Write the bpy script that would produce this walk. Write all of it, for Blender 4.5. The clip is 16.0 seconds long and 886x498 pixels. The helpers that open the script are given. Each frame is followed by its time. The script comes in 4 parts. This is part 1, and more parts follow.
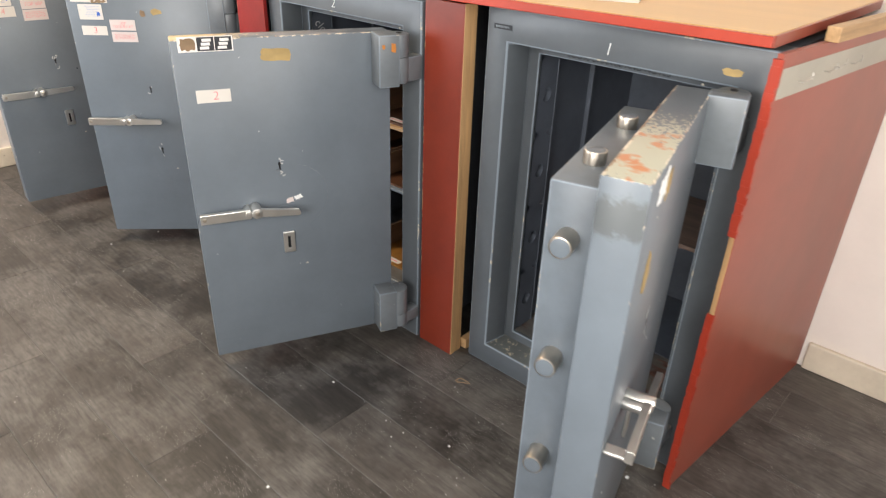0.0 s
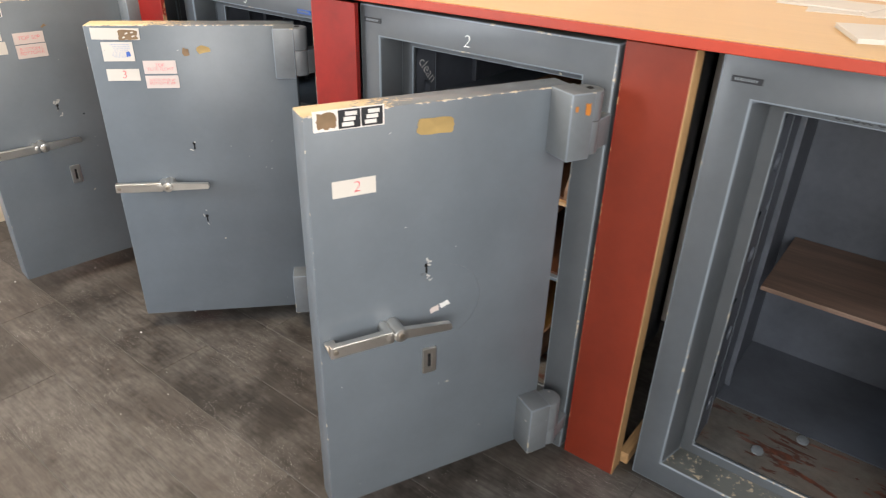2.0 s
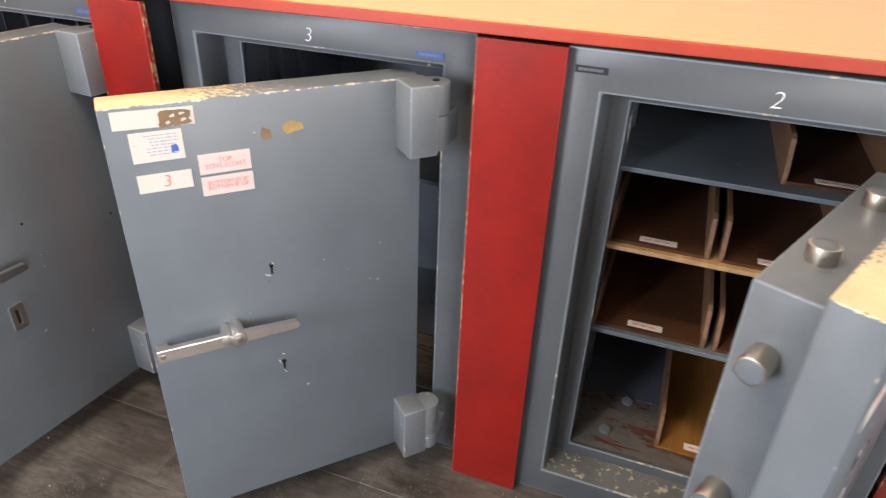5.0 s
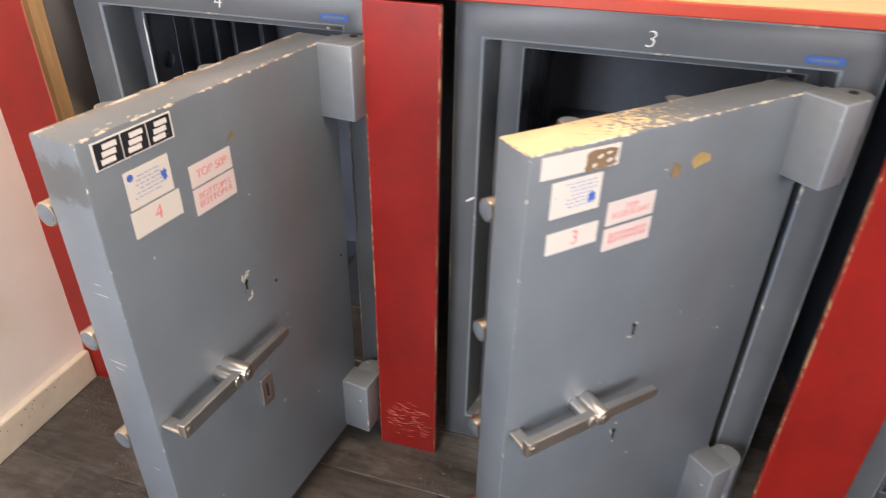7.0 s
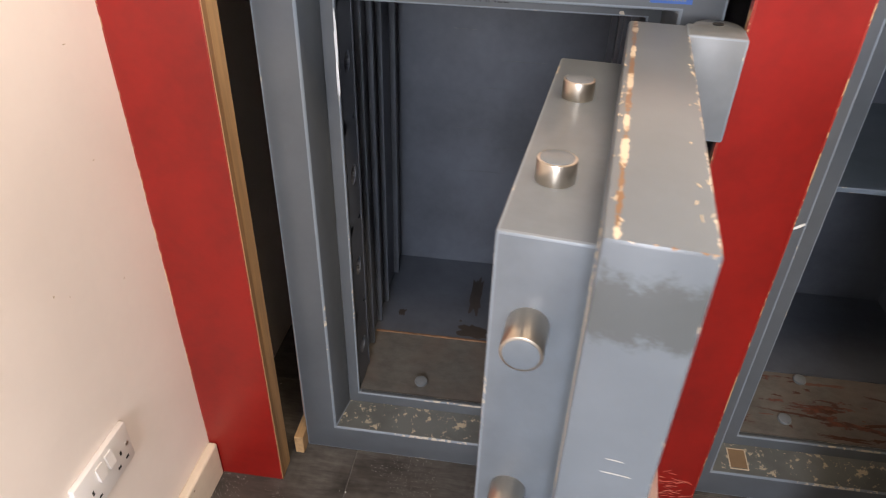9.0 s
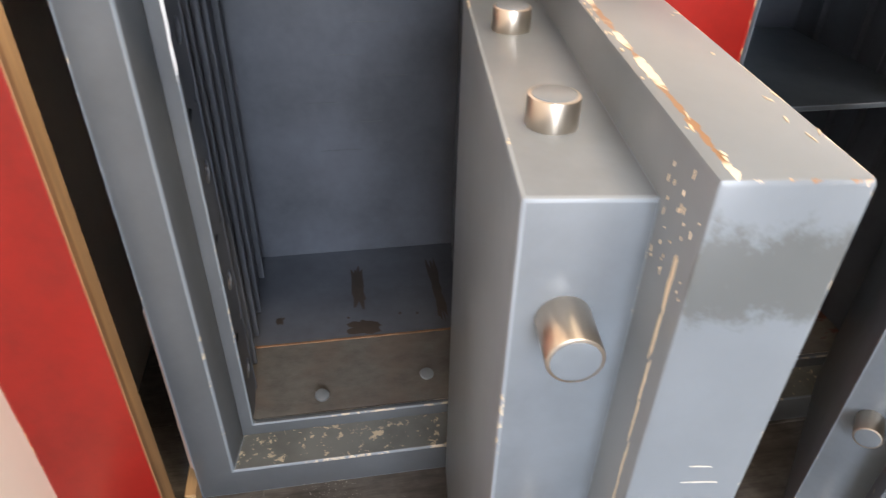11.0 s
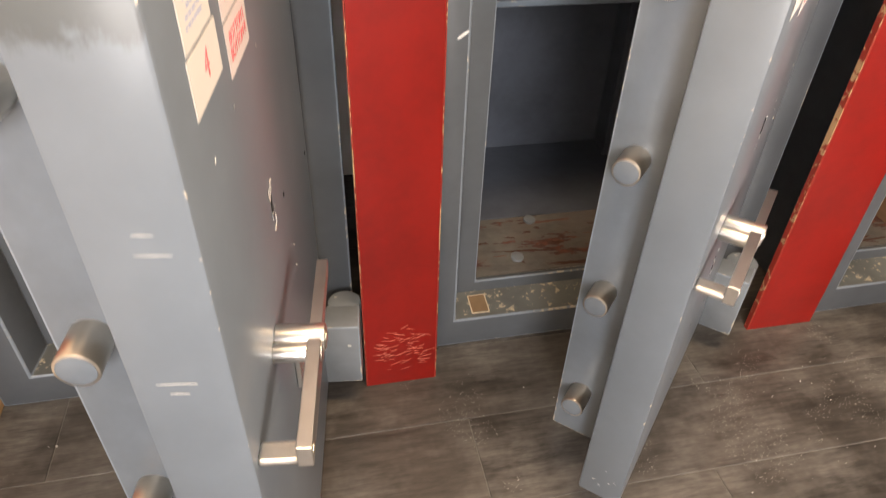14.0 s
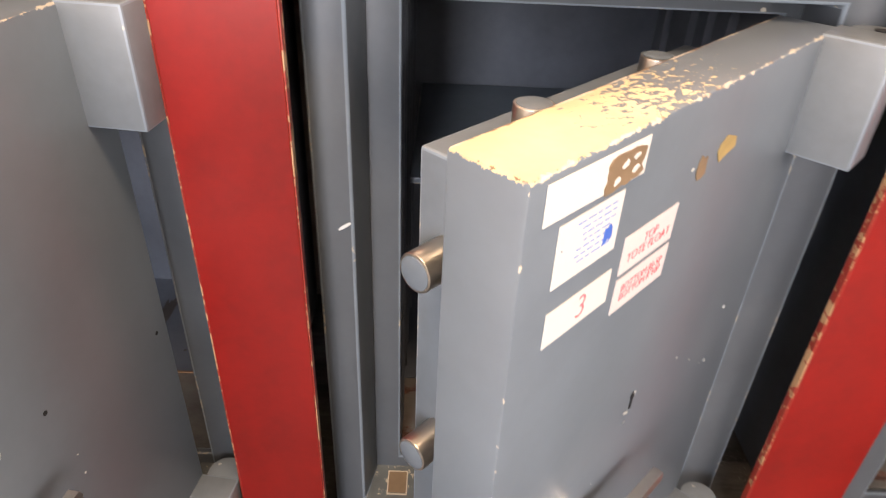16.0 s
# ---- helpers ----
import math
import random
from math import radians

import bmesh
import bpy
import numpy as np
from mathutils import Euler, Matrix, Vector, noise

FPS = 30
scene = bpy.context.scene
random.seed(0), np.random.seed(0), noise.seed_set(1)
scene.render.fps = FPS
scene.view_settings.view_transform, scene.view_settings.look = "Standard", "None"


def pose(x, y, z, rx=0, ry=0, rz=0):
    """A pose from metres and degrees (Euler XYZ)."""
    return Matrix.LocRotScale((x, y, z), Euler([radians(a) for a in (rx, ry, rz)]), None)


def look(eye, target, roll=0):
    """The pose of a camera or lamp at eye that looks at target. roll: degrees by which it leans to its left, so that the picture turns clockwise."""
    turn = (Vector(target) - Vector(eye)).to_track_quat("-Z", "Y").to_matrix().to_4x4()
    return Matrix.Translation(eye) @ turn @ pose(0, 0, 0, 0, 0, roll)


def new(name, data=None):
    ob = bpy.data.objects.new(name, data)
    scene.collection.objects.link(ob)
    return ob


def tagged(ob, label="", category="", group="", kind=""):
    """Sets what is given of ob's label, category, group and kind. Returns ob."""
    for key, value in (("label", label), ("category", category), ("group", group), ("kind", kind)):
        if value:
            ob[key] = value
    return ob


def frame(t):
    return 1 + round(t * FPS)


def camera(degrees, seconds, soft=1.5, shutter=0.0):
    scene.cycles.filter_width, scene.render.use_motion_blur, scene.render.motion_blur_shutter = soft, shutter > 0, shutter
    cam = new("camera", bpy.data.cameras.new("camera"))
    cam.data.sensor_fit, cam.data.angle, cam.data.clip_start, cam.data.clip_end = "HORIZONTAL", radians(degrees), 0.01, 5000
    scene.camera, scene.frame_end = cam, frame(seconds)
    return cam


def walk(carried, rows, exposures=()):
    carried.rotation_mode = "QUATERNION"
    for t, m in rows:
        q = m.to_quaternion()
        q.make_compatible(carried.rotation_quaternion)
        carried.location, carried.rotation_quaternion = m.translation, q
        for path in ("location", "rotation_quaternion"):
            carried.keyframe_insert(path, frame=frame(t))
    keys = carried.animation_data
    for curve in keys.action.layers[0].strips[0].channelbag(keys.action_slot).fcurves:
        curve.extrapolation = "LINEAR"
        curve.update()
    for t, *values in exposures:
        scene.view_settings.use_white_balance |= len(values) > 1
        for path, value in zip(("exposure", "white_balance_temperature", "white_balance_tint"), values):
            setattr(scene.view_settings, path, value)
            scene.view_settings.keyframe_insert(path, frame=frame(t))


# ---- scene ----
cam = camera(67.6, 16.0, soft=1.15, shutter=0.4)
PATH = [
    (0, (1.13, -1.329, 1.302), (-0.044, -0.013, 0.357), 2.0),
    (0.5, (0.962, -1.271, 1.312), (-0.195, 0.054, 0.36), 1.9),
    (1, (0.811, -1.255, 1.317), (-0.333, 0.079, 0.363), 1.9),
    (1.5, (0.587, -1.272, 1.325), (-0.539, 0.078, 0.369), 1.7),
    (2, (0.403, -1.269, 1.312), (-0.665, 0.125, 0.355), 1.6),
    (2.5, (0.195, -1.215, 1.319), (-0.818, 0.211, 0.349), 1.6),
    (3, (0.048, -1.178, 1.317), (-0.93, 0.273, 0.348), 1.7),
    (3.2, (0.0, -1.168, 1.304), (-0.968, 0.293, 0.34), 1.7),
    (5.3, (-0.741, -1.155, 1.313), (-1.293, 0.483, 0.306), 2.1),
    (5.5, (-0.807, -1.168, 1.293), (-1.373, 0.471, 0.298), 1.6),
    (6, (-0.998, -1.214, 1.311), (-1.53, 0.416, 0.283), 1.7),
    (6.5, (-1.162, -1.21, 1.279), (-1.663, 0.436, 0.258), 1.3),
    (7, (-1.355, -1.13, 1.279), (-1.843, 0.5, 0.227), 1.1),
    (7.5, (-1.536, -1.095, 1.255), (-1.978, 0.537, 0.186), 1.5),
    (8, (-1.751, -1.092, 1.253), (-2.15, 0.542, 0.169), 1.7),
    (8.5, (-1.919, -1.03, 1.232), (-2.234, 0.606, 0.126), 1.6),
    (8.7, (-2.006, -0.99, 1.219), (-2.282, 0.652, 0.111), 1.6),
    (10.8, (-2.224, -0.824, 1.142), (-1.963, 0.789, -0.01), 1.7),
    (11, (-2.198, -0.81, 1.121), (-1.902, 0.799, -0.03), 1.5),
    (11.5, (-2.179, -0.828, 1.075), (-1.772, 0.747, -0.088), 1.9),
    (12, (-2.168, -0.869, 0.992), (-1.696, 0.679, -0.183), 2.4),
    (12.5, (-2.12, -0.891, 0.907), (-1.638, 0.645, -0.279), 1.8),
    (13, (-2.003, -0.917, 0.907), (-1.521, 0.614, -0.287), 2.0),
    (13.5, (-1.933, -0.933, 0.918), (-1.49, 0.606, -0.28), 1.8),
    (14, (-1.881, -0.936, 1.025), (-1.528, 0.6, -0.206), 2.1),
    (14.5, (-1.838, -0.865, 1.144), (-1.513, 0.674, -0.091), 2.0),
    (15, (-1.71, -0.838, 1.164), (-1.436, 0.745, -0.027), 2.5),
    (15.5, (-1.576, -0.824, 1.158), (-1.382, 0.814, 0.026), 2.5),
    (16, (-1.514, -0.764, 1.144), (-1.498, 0.913, 0.053), 2.6),
]
EXPOSURES = [(0, 0.16, 6750, 11), (3, 0.15, 6750, 12), (5.5, 0.2, 6750, 16), (8.5, 0.08, 6900, 18), (11, 0.55, 6800, 15), (12.5, 0.58, 7050, 15), (14, 0.55, 7900, 18), (15, 0.5, 7600, 21), (16, 0.5, 7200, 20)]
walk(cam, [(t, look(eye, target, roll)) for t, eye, target, roll in PATH], EXPOSURES)

# ---------------------------------------------------------------- world and light
world = bpy.data.worlds.new("world")
scene.world = world
world.use_nodes = True
wn = world.node_tree.nodes
sky = wn.new("ShaderNodeTexSky")
sky.sky_type, sky.sun_disc = "NISHITA", False
sky.sun_elevation, sky.sun_rotation = radians(35), radians(200)
wn["Background"].inputs[1].default_value = 0.12
world.node_tree.links.new(sky.outputs[0], wn["Background"].inputs[0])


def area(name, m, sx, sy, power, colour):
    lamp = bpy.data.lights.new(name, "AREA")
    lamp.shape, lamp.size, lamp.size_y, lamp.energy, lamp.color = "RECTANGLE", sx, sy, power, colour
    ob = new(name, lamp)
    ob.matrix_basis = m
    return ob


# The east wall is unseen, set near so its lamp falls off quickly.
ROOM_X0, ROOM_X1, ROOM_Y0, ROOM_Y1, ROOM_Z = -2.674, 1.75, -3.0, 0.735, 2.6
area("south_window_daylight", look((-2.22, ROOM_Y0 + 0.03, 1.5), (-2.0, 0, 1.1)), 0.7, 1.3, 70, (0.80, 0.89, 1.0))
area("east_window_daylight", look((ROOM_X1 - 0.03, -1.2, 1.45), (0, -0.9, 1.1)), 1.6, 1.3, 34, (0.99, 0.96, 0.92))
# Fill added to brighten the first two safes; no window is known here.
area("south_right_fill", look((1.02, ROOM_Y0 + 0.03, 1.5), (0.8, 0, 1.1)), 1.2, 1.3, 62, (0.97, 0.97, 0.97))
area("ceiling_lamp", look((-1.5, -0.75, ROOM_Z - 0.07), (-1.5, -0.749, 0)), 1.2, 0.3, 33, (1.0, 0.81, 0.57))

# ---------------------------------------------------------------- materials


def nodes(name, colour=(0.5, 0.5, 0.5), rough=0.5, metal=0.0):
    m = bpy.data.materials.new(name)
    m.use_nodes = True
    b = m.node_tree.nodes["Principled BSDF"]
    b.inputs["Base Color"].default_value = (*colour, 1)
    b.inputs["Roughness"].default_value = rough
    b.inputs["Metallic"].default_value = metal
    return m, m.node_tree, b


def coords(t, scale=(1, 1, 1)):
    c = t.nodes.new("ShaderNodeTexCoord")
    k = t.nodes.new("ShaderNodeMapping")
    k.inputs["Scale"].default_value = scale
    t.links.new(c.outputs["Object"], k.inputs["Vector"])
    return k.outputs[0]


def grain(t, vec, scale, detail=4.0, rough=0.6):
    n = t.nodes.new("ShaderNodeTexNoise")
    n.inputs["Scale"].default_value = scale
    n.inputs["Detail"].default_value = detail
    n.inputs["Roughness"].default_value = rough
    t.links.new(vec, n.inputs["Vector"])
    return n.outputs[0]


def ramp(t, fac, stops):
    r = t.nodes.new("ShaderNodeValToRGB")
    e = r.color_ramp.elements
    for i, (p, c) in enumerate(stops):
        el = e[i] if i < 2 else e.new(p)
        el.position, el.color = p, (*c, 1) if len(c) == 3 else c
    t.links.new(fac, r.inputs[0])
    return r.outputs[0]


def mix(t, fac, a, b, kind="MIX"):
    m = t.nodes.new("ShaderNodeMix")
    m.data_type, m.blend_type = "RGBA", kind
    for val, sock in ((fac, m.inputs[0]), (a, m.inputs[6]), (b, m.inputs[7])):
        if isinstance(val, (int, float)):
            sock.default_value = val
        elif isinstance(val, tuple):
            sock.default_value = (*val, 1)
        else:
            t.links.new(val, sock)
    return m.outputs[2]


def maths(t, op, a, b=0.0):
    m = t.nodes.new("ShaderNodeMath")
    m.operation = op
    for val, sock in ((a, m.inputs[0]), (b, m.inputs[1])):
        if isinstance(val, (int, float)):
            sock.default_value = val
        else:
            t.links.new(val, sock)
    return m.outputs[0]


def bump(t, b, height, strength=0.1, dist=0.002):
    n = t.nodes.new("ShaderNodeBump")
    n.inputs["Strength"].default_value, n.inputs["Distance"].default_value = strength, dist
    t.links.new(height, n.inputs["Height"])
    t.links.new(n.outputs[0], b.inputs["Normal"])


def painted(name, colour, rough=0.4, chips=0.0, chip_colour=(0.5, 0.45, 0.36), stain=0.3, worn=None, worn_colour=(0.49, 0.385, 0.225), worn_second=None, edges=False, rubbed_edge=True):
    """Satin paint on steel or board: broad blotches, fine orange peel, small chips, and wear along given edges."""
    m, t, b = nodes(name, colour, rough)
    v = coords(t)
    big, fine = grain(t, v, 5.0, 5), grain(t, v, 60.0, 3)
    dark = tuple(c * (1 - stain) for c in colour)
    light = tuple(min(1, c * (1 + stain * 0.5)) for c in colour)
    col = ramp(t, big, [(0.3, dark), (0.7, light)])
    col = mix(t, 0.12, col, ramp(t, fine, [(0.35, dark), (0.65, light)]))
    if chips:
        w = t.nodes.new("ShaderNodeTexVoronoi")
        w.inputs["Scale"].default_value = 24.0
        d = t.nodes.new("ShaderNodeVectorMath")
        d.operation = "ADD"
        nn = t.nodes.new("ShaderNodeTexNoise")
        nn.inputs["Scale"].default_value = 160.0
        t.links.new(v, nn.inputs["Vector"])
        sc = t.nodes.new("ShaderNodeVectorMath")
        sc.operation = "SCALE"
        sc.inputs["Scale"].default_value = 0.006
        t.links.new(nn.outputs["Color"], sc.inputs[0])
        t.links.new(v, d.inputs[0])
        t.links.new(sc.outputs[0], d.inputs[1])
        t.links.new(d.outputs[0], w.inputs["Vector"])
        cell = t.nodes.new("ShaderNodeSeparateColor")
        t.links.new(w.outputs["Color"], cell.inputs[0])
        near = maths(t, "LESS_THAN", w.outputs["Distance"], maths(t, "MULTIPLY", cell.outputs[1], 0.11))
        pick = maths(t, "GREATER_THAN", cell.outputs[0], 1.0 - chips)
        col = mix(t, maths(t, "MULTIPLY", near, pick), col, chip_colour)
    if worn:
        s = t.nodes.new("ShaderNodeSeparateXYZ")
        t.links.new(coords(t), s.inputs[0])
        mask = None
        for axis, at, reach in worn:
            near = maths(t, "SUBTRACT", 1.0, maths(t, "DIVIDE", maths(t, "ABSOLUTE", maths(t, "SUBTRACT", s.outputs[axis], at)), reach))
            near = maths(t, "MAXIMUM", near, 0.0)
            mask = near if mask is None else maths(t, "MULTIPLY", mask, near)
        tex = grain(t, coords(t, (1.0, 1.6, 1.0)), 95.0, 5, 0.66)
        raw = maths(t, "MULTIPLY", maths(t, "GREATER_THAN", maths(t, "ADD", mask, maths(t, "MULTIPLY", tex, 1.5)), 1.36), maths(t, "GREATER_THAN", mask, 0.05))
        col = mix(t, raw, col, ramp(t, grain(t, v, 12.0, 4), [(0.57, worn_colour), (0.63, worn_second)] if worn_second else [(0.35, worn_colour), (0.7, tuple(min(1, c * 1.35) for c in worn_colour))]))
    if edges:
        s = t.nodes.new("ShaderNodeSeparateXYZ")
        t.links.new(coords(t), s.inputs[0])

        def close(axis, at, reach):
            return maths(t, "MAXIMUM", maths(t, "SUBTRACT", 1.0, maths(t, "DIVIDE", maths(t, "ABSOLUTE", maths(t, "SUBTRACT", s.outputs[axis], at)), reach)), 0.0)

        top, left, front, back = close(2, DOOR_H, 0.007), close(0, EDGE, 0.007), close(1, 0.0, 0.007), close(1, DOOR_T, 0.007)
        rim = maths(t, "MULTIPLY", top, front)
        for a, c in ((top, back), (left, top)):
            rim = maths(t, "MAXIMUM", rim, maths(t, "MULTIPLY", a, c))
        rim = maths(t, "MAXIMUM", rim, maths(t, "MULTIPLY", maths(t, "MULTIPLY", left, front), 0.74))
        tex = grain(t, coords(t), 40.0, 7, 0.75)
        bare = maths(t, "GREATER_THAN", maths(t, "ADD", rim, maths(t, "MULTIPLY", tex, 2.0)), 1.66)
        bare = maths(t, "MULTIPLY", bare, maths(t, "GREATER_THAN", rim, 0.05))
        rub = maths(t, "MULTIPLY", maths(t, "MULTIPLY", close(2, DOOR_H - 0.055, 0.075), close(0, EDGE, 0.006)), grain(t, coords(t), 30.0, 7, 0.78))
        col = mix(t, ramp(t, rub, [(0.27, (0, 0, 0)), (0.36, (0.75,) * 3)]), col, (0.066, 0.072, 0.070)) if rubbed_edge else col
        col = mix(t, bare, col, ramp(t, grain(t, v, 20.0, 3), [(0.46, (0.20, 0.11, 0.055)), (0.54, (0.58, 0.50, 0.39))]))
    t.links.new(col, b.inputs["Base Color"])
    t.links.new(ramp(t, grain(t, v, 2.5, 1), [(0.3, (rough - 0.01,) * 3), (0.75, (rough + 0.05,) * 3)]), b.inputs["Roughness"])
    bump(t, b, grain(t, v, 38.0, 1), 0.04, 0.0006)
    return m


DOOR_W, DOOR_T, DOOR_H, EDGE = 0.548, 0.066, 0.918, 0.003
GREY = (0.137, 0.162, 0.186)
# Door grey darkened: shade on the safe fronts is put into this colour.
shaded_steel_paint = painted("grey_safe_paint_shaded", (0.090, 0.102, 0.113), 0.36, chips=0.02, stain=0.2)
door_paint = painted("grey_door_paint", GREY, 0.31, chips=0.03, stain=0.14, worn=[(2, DOOR_H, 0.007), (0, 0.0, 0.50)], edges=True, rubbed_edge=False)
orange_wear_paint = painted("grey_door_paint_orange_wear", GREY, 0.32, chips=0.03, stain=0.14, worn=[(2, DOOR_H, 0.007), (0, 0.10, 0.42)], edges=True, worn_colour=(0.37, 0.36, 0.28), worn_second=(0.42, 0.17, 0.075))
plain_door_paint = painted("grey_door_paint_chipped_rim", GREY, 0.31, chips=0.03, stain=0.14, edges=True)
half_worn_paint = painted("grey_door_paint_rubbed_top", GREY, 0.31, chips=0.03, stain=0.14, worn=[(2, DOOR_H, 0.007), (0, 0.0, 0.36)], edges=True, rubbed_edge=False)
block_paint = painted("grey_block_paint", GREY, 0.34, chips=0.01)
hinge_paint = painted("grey_hinge_paint", (0.160, 0.180, 0.196), 0.36, chips=0.30, chip_colour=(0.42, 0.42, 0.38))
inner_paint = painted("dark_grey_lining_paint", (0.090, 0.103, 0.127), 0.42, stain=0.35)


def flaking(name, base, under):
    m, t, b = nodes(name, base, 0.5)
    v = coords(t)
    g = grain(t, v, 62.0, 6, 0.7)
    col = ramp(t, grain(t, v, 8.0, 4), [(0.35, tuple(c * 0.6 for c in base)), (0.65, base)])
    col = mix(t, ramp(t, g, [(0.585, (0, 0, 0)), (0.60, (1, 1, 1))]), col, under)
    t.links.new(col, b.inputs["Base Color"])
    bump(t, b, ramp(t, g, [(0.585, (1, 1, 1)), (0.60, (0, 0, 0))]), 0.4, 0.0006)
    return m


sill_paint = flaking("flaking_sill_paint", (0.130, 0.140, 0.135), (0.46, 0.39, 0.28))
brown_red = painted("brownish_red_paint", (0.20, 0.028, 0.013), 0.36, chips=0.05, chip_colour=(0.55, 0.34, 0.26), stain=0.22)
red_paint = painted("red_gloss_paint", (0.245, 0.008, 0.005), 0.31, chips=0.07, chip_colour=(0.62, 0.30, 0.24), stain=0.34)
edge_red = painted("red_edge_paint", (0.36, 0.038, 0.017), 0.4, stain=0.2)
faded_red = painted("faded_red_board", (0.30, 0.070, 0.045), 0.32, chips=0.03, stain=0.15)
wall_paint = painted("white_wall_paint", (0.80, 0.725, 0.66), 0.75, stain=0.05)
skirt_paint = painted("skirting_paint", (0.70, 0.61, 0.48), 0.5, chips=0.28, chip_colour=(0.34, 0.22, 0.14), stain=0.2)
# Unseen ceiling and far walls, given darker colours to cut bounced light.
bounce_cut_ceiling_paint = painted("bounce_cut_ceiling_paint", (0.46, 0.45, 0.43), 0.8, stain=0.03)
bounce_cut_paint = painted("bounce_cut_wall_paint", (0.40, 0.37, 0.34), 0.8, stain=0.06)
plastic_white = painted("white_plastic", (0.74, 0.71, 0.68), 0.35, stain=0.04)
paper = painted("white_paper", (0.64, 0.605, 0.555), 0.7, stain=0.04)
pink_paper = painted("pinkish_label_paper", (0.64, 0.56, 0.53), 0.6, stain=0.05)
band_paint = painted("bare_grey_laminate", (0.42, 0.40, 0.34), 0.45, stain=0.15)
tan_glue = painted("tan_glue_residue", (0.42, 0.29, 0.11), 0.5, stain=0.45)
brown_glue = painted("brown_glue_residue", (0.24, 0.155, 0.085), 0.6, stain=0.4)
scratch_red = nodes("pale_red_scratch", (0.55, 0.20, 0.15), 0.6)[0]
black_ink = nodes("black_ink", (0.012, 0.014, 0.018), 0.45)[0]
red_ink = nodes("red_ink", (0.74, 0.16, 0.18), 0.6)[0]
bare_metal = nodes("bare_metal_flecks", (0.50, 0.50, 0.48), 0.5)[0]
blue_ink = nodes("blue_ink", (0.16, 0.25, 0.52), 0.6)[0]
blue_stamp = nodes("blue_stamp_ink", (0.05, 0.13, 0.47), 0.6)[0]
cream_chip = nodes("cream_chip", (0.55, 0.46, 0.34), 0.7)[0]
chalk = nodes("chalk", (0.72, 0.73, 0.72), 0.9)[0]
blue_tape = nodes("blue_label_tape", (0.03, 0.10, 0.36), 0.35)[0]
dark_hole = nodes("dark_hole", (0.006, 0.006, 0.007), 0.9)[0]
orange_spot = painted("orange_primer", (0.52, 0.19, 0.03), 0.5, stain=0.3)


def wood(name, colour, axis=0, scale=26.0, rough=0.5, contrast=0.35):
    m, t, b = nodes(name, colour, rough)
    sc = [1.0, 1.0, 1.0]
    sc[axis] = 0.07
    v = coords(t, tuple(sc))
    g, fine = grain(t, v, scale, 6, 0.65), grain(t, v, scale * 5, 3)
    dark, light = tuple(c * (1 - contrast) for c in colour), tuple(min(1, c * (1 + contrast * 0.5)) for c in colour)
    col = mix(t, 0.25, ramp(t, g, [(0.32, dark), (0.68, light)]), ramp(t, fine, [(0.4, dark), (0.6, light)]))
    t.links.new(col, b.inputs["Base Color"])
    bump(t, b, g, 0.1, 0.001)
    return m


pine = wood("bare_pine", (0.50, 0.30, 0.14), 2)
plywood = wood("brown_plywood_edge", (0.36, 0.19, 0.085), 2, 40)
pine_flat = wood("bare_pine_flat", (0.50, 0.31, 0.15), 1)
laminate = wood("yellow_beech_laminate", (0.57, 0.345, 0.122), 0, 18, 0.36, 0.07)
shelf_wood = wood("brown_shelf_wood", (0.20, 0.13, 0.095), 0, 22, 0.5, 0.4)
offcut_wood = wood("pale_offcut_wood", (0.36, 0.24, 0.19), 2, 30, 0.6, 0.4)
tray_wood = wood("stained_tray_wood", (0.085, 0.036, 0.018), 1, 24, 0.35, 0.35)
tray_light = wood("honey_tray_wood", (0.27, 0.125, 0.028), 1, 24, 0.35, 0.3)
tray_edge = wood("plywood_tray_edge", (0.22, 0.12, 0.065), 1, 30, 0.6, 0.4)
shelf_paint = painted("blue_grey_shelf_paint", (0.13, 0.16, 0.19), 0.42, chips=0.08)


def metal(name, colour, rough, brushed=(1, 1, 30)):
    m, t, b = nodes(name, colour, rough, 1.0)
    v = coords(t, brushed)
    g = grain(t, v, 30.0, 4)
    t.links.new(ramp(t, g, [(0.3, (rough - 0.015,) * 3), (0.7, (rough + 0.015,) * 3)]), b.inputs["Roughness"])
    t.links.new(mix(t, 0.5, colour, ramp(t, grain(t, coords(t), 22.0, 3), [(0.35, tuple(c * 0.8 for c in colour)), (0.65, colour)])), b.inputs["Base Color"])
    return m


bolt_steel = metal("bolt_steel", (0.60, 0.54, 0.46), 0.32)
handle_metal = metal("satin_nickel", (0.80, 0.78, 0.74), 0.30, (1, 1, 1))
wire_metal = metal("staple_wire", (0.55, 0.53, 0.50), 0.4)


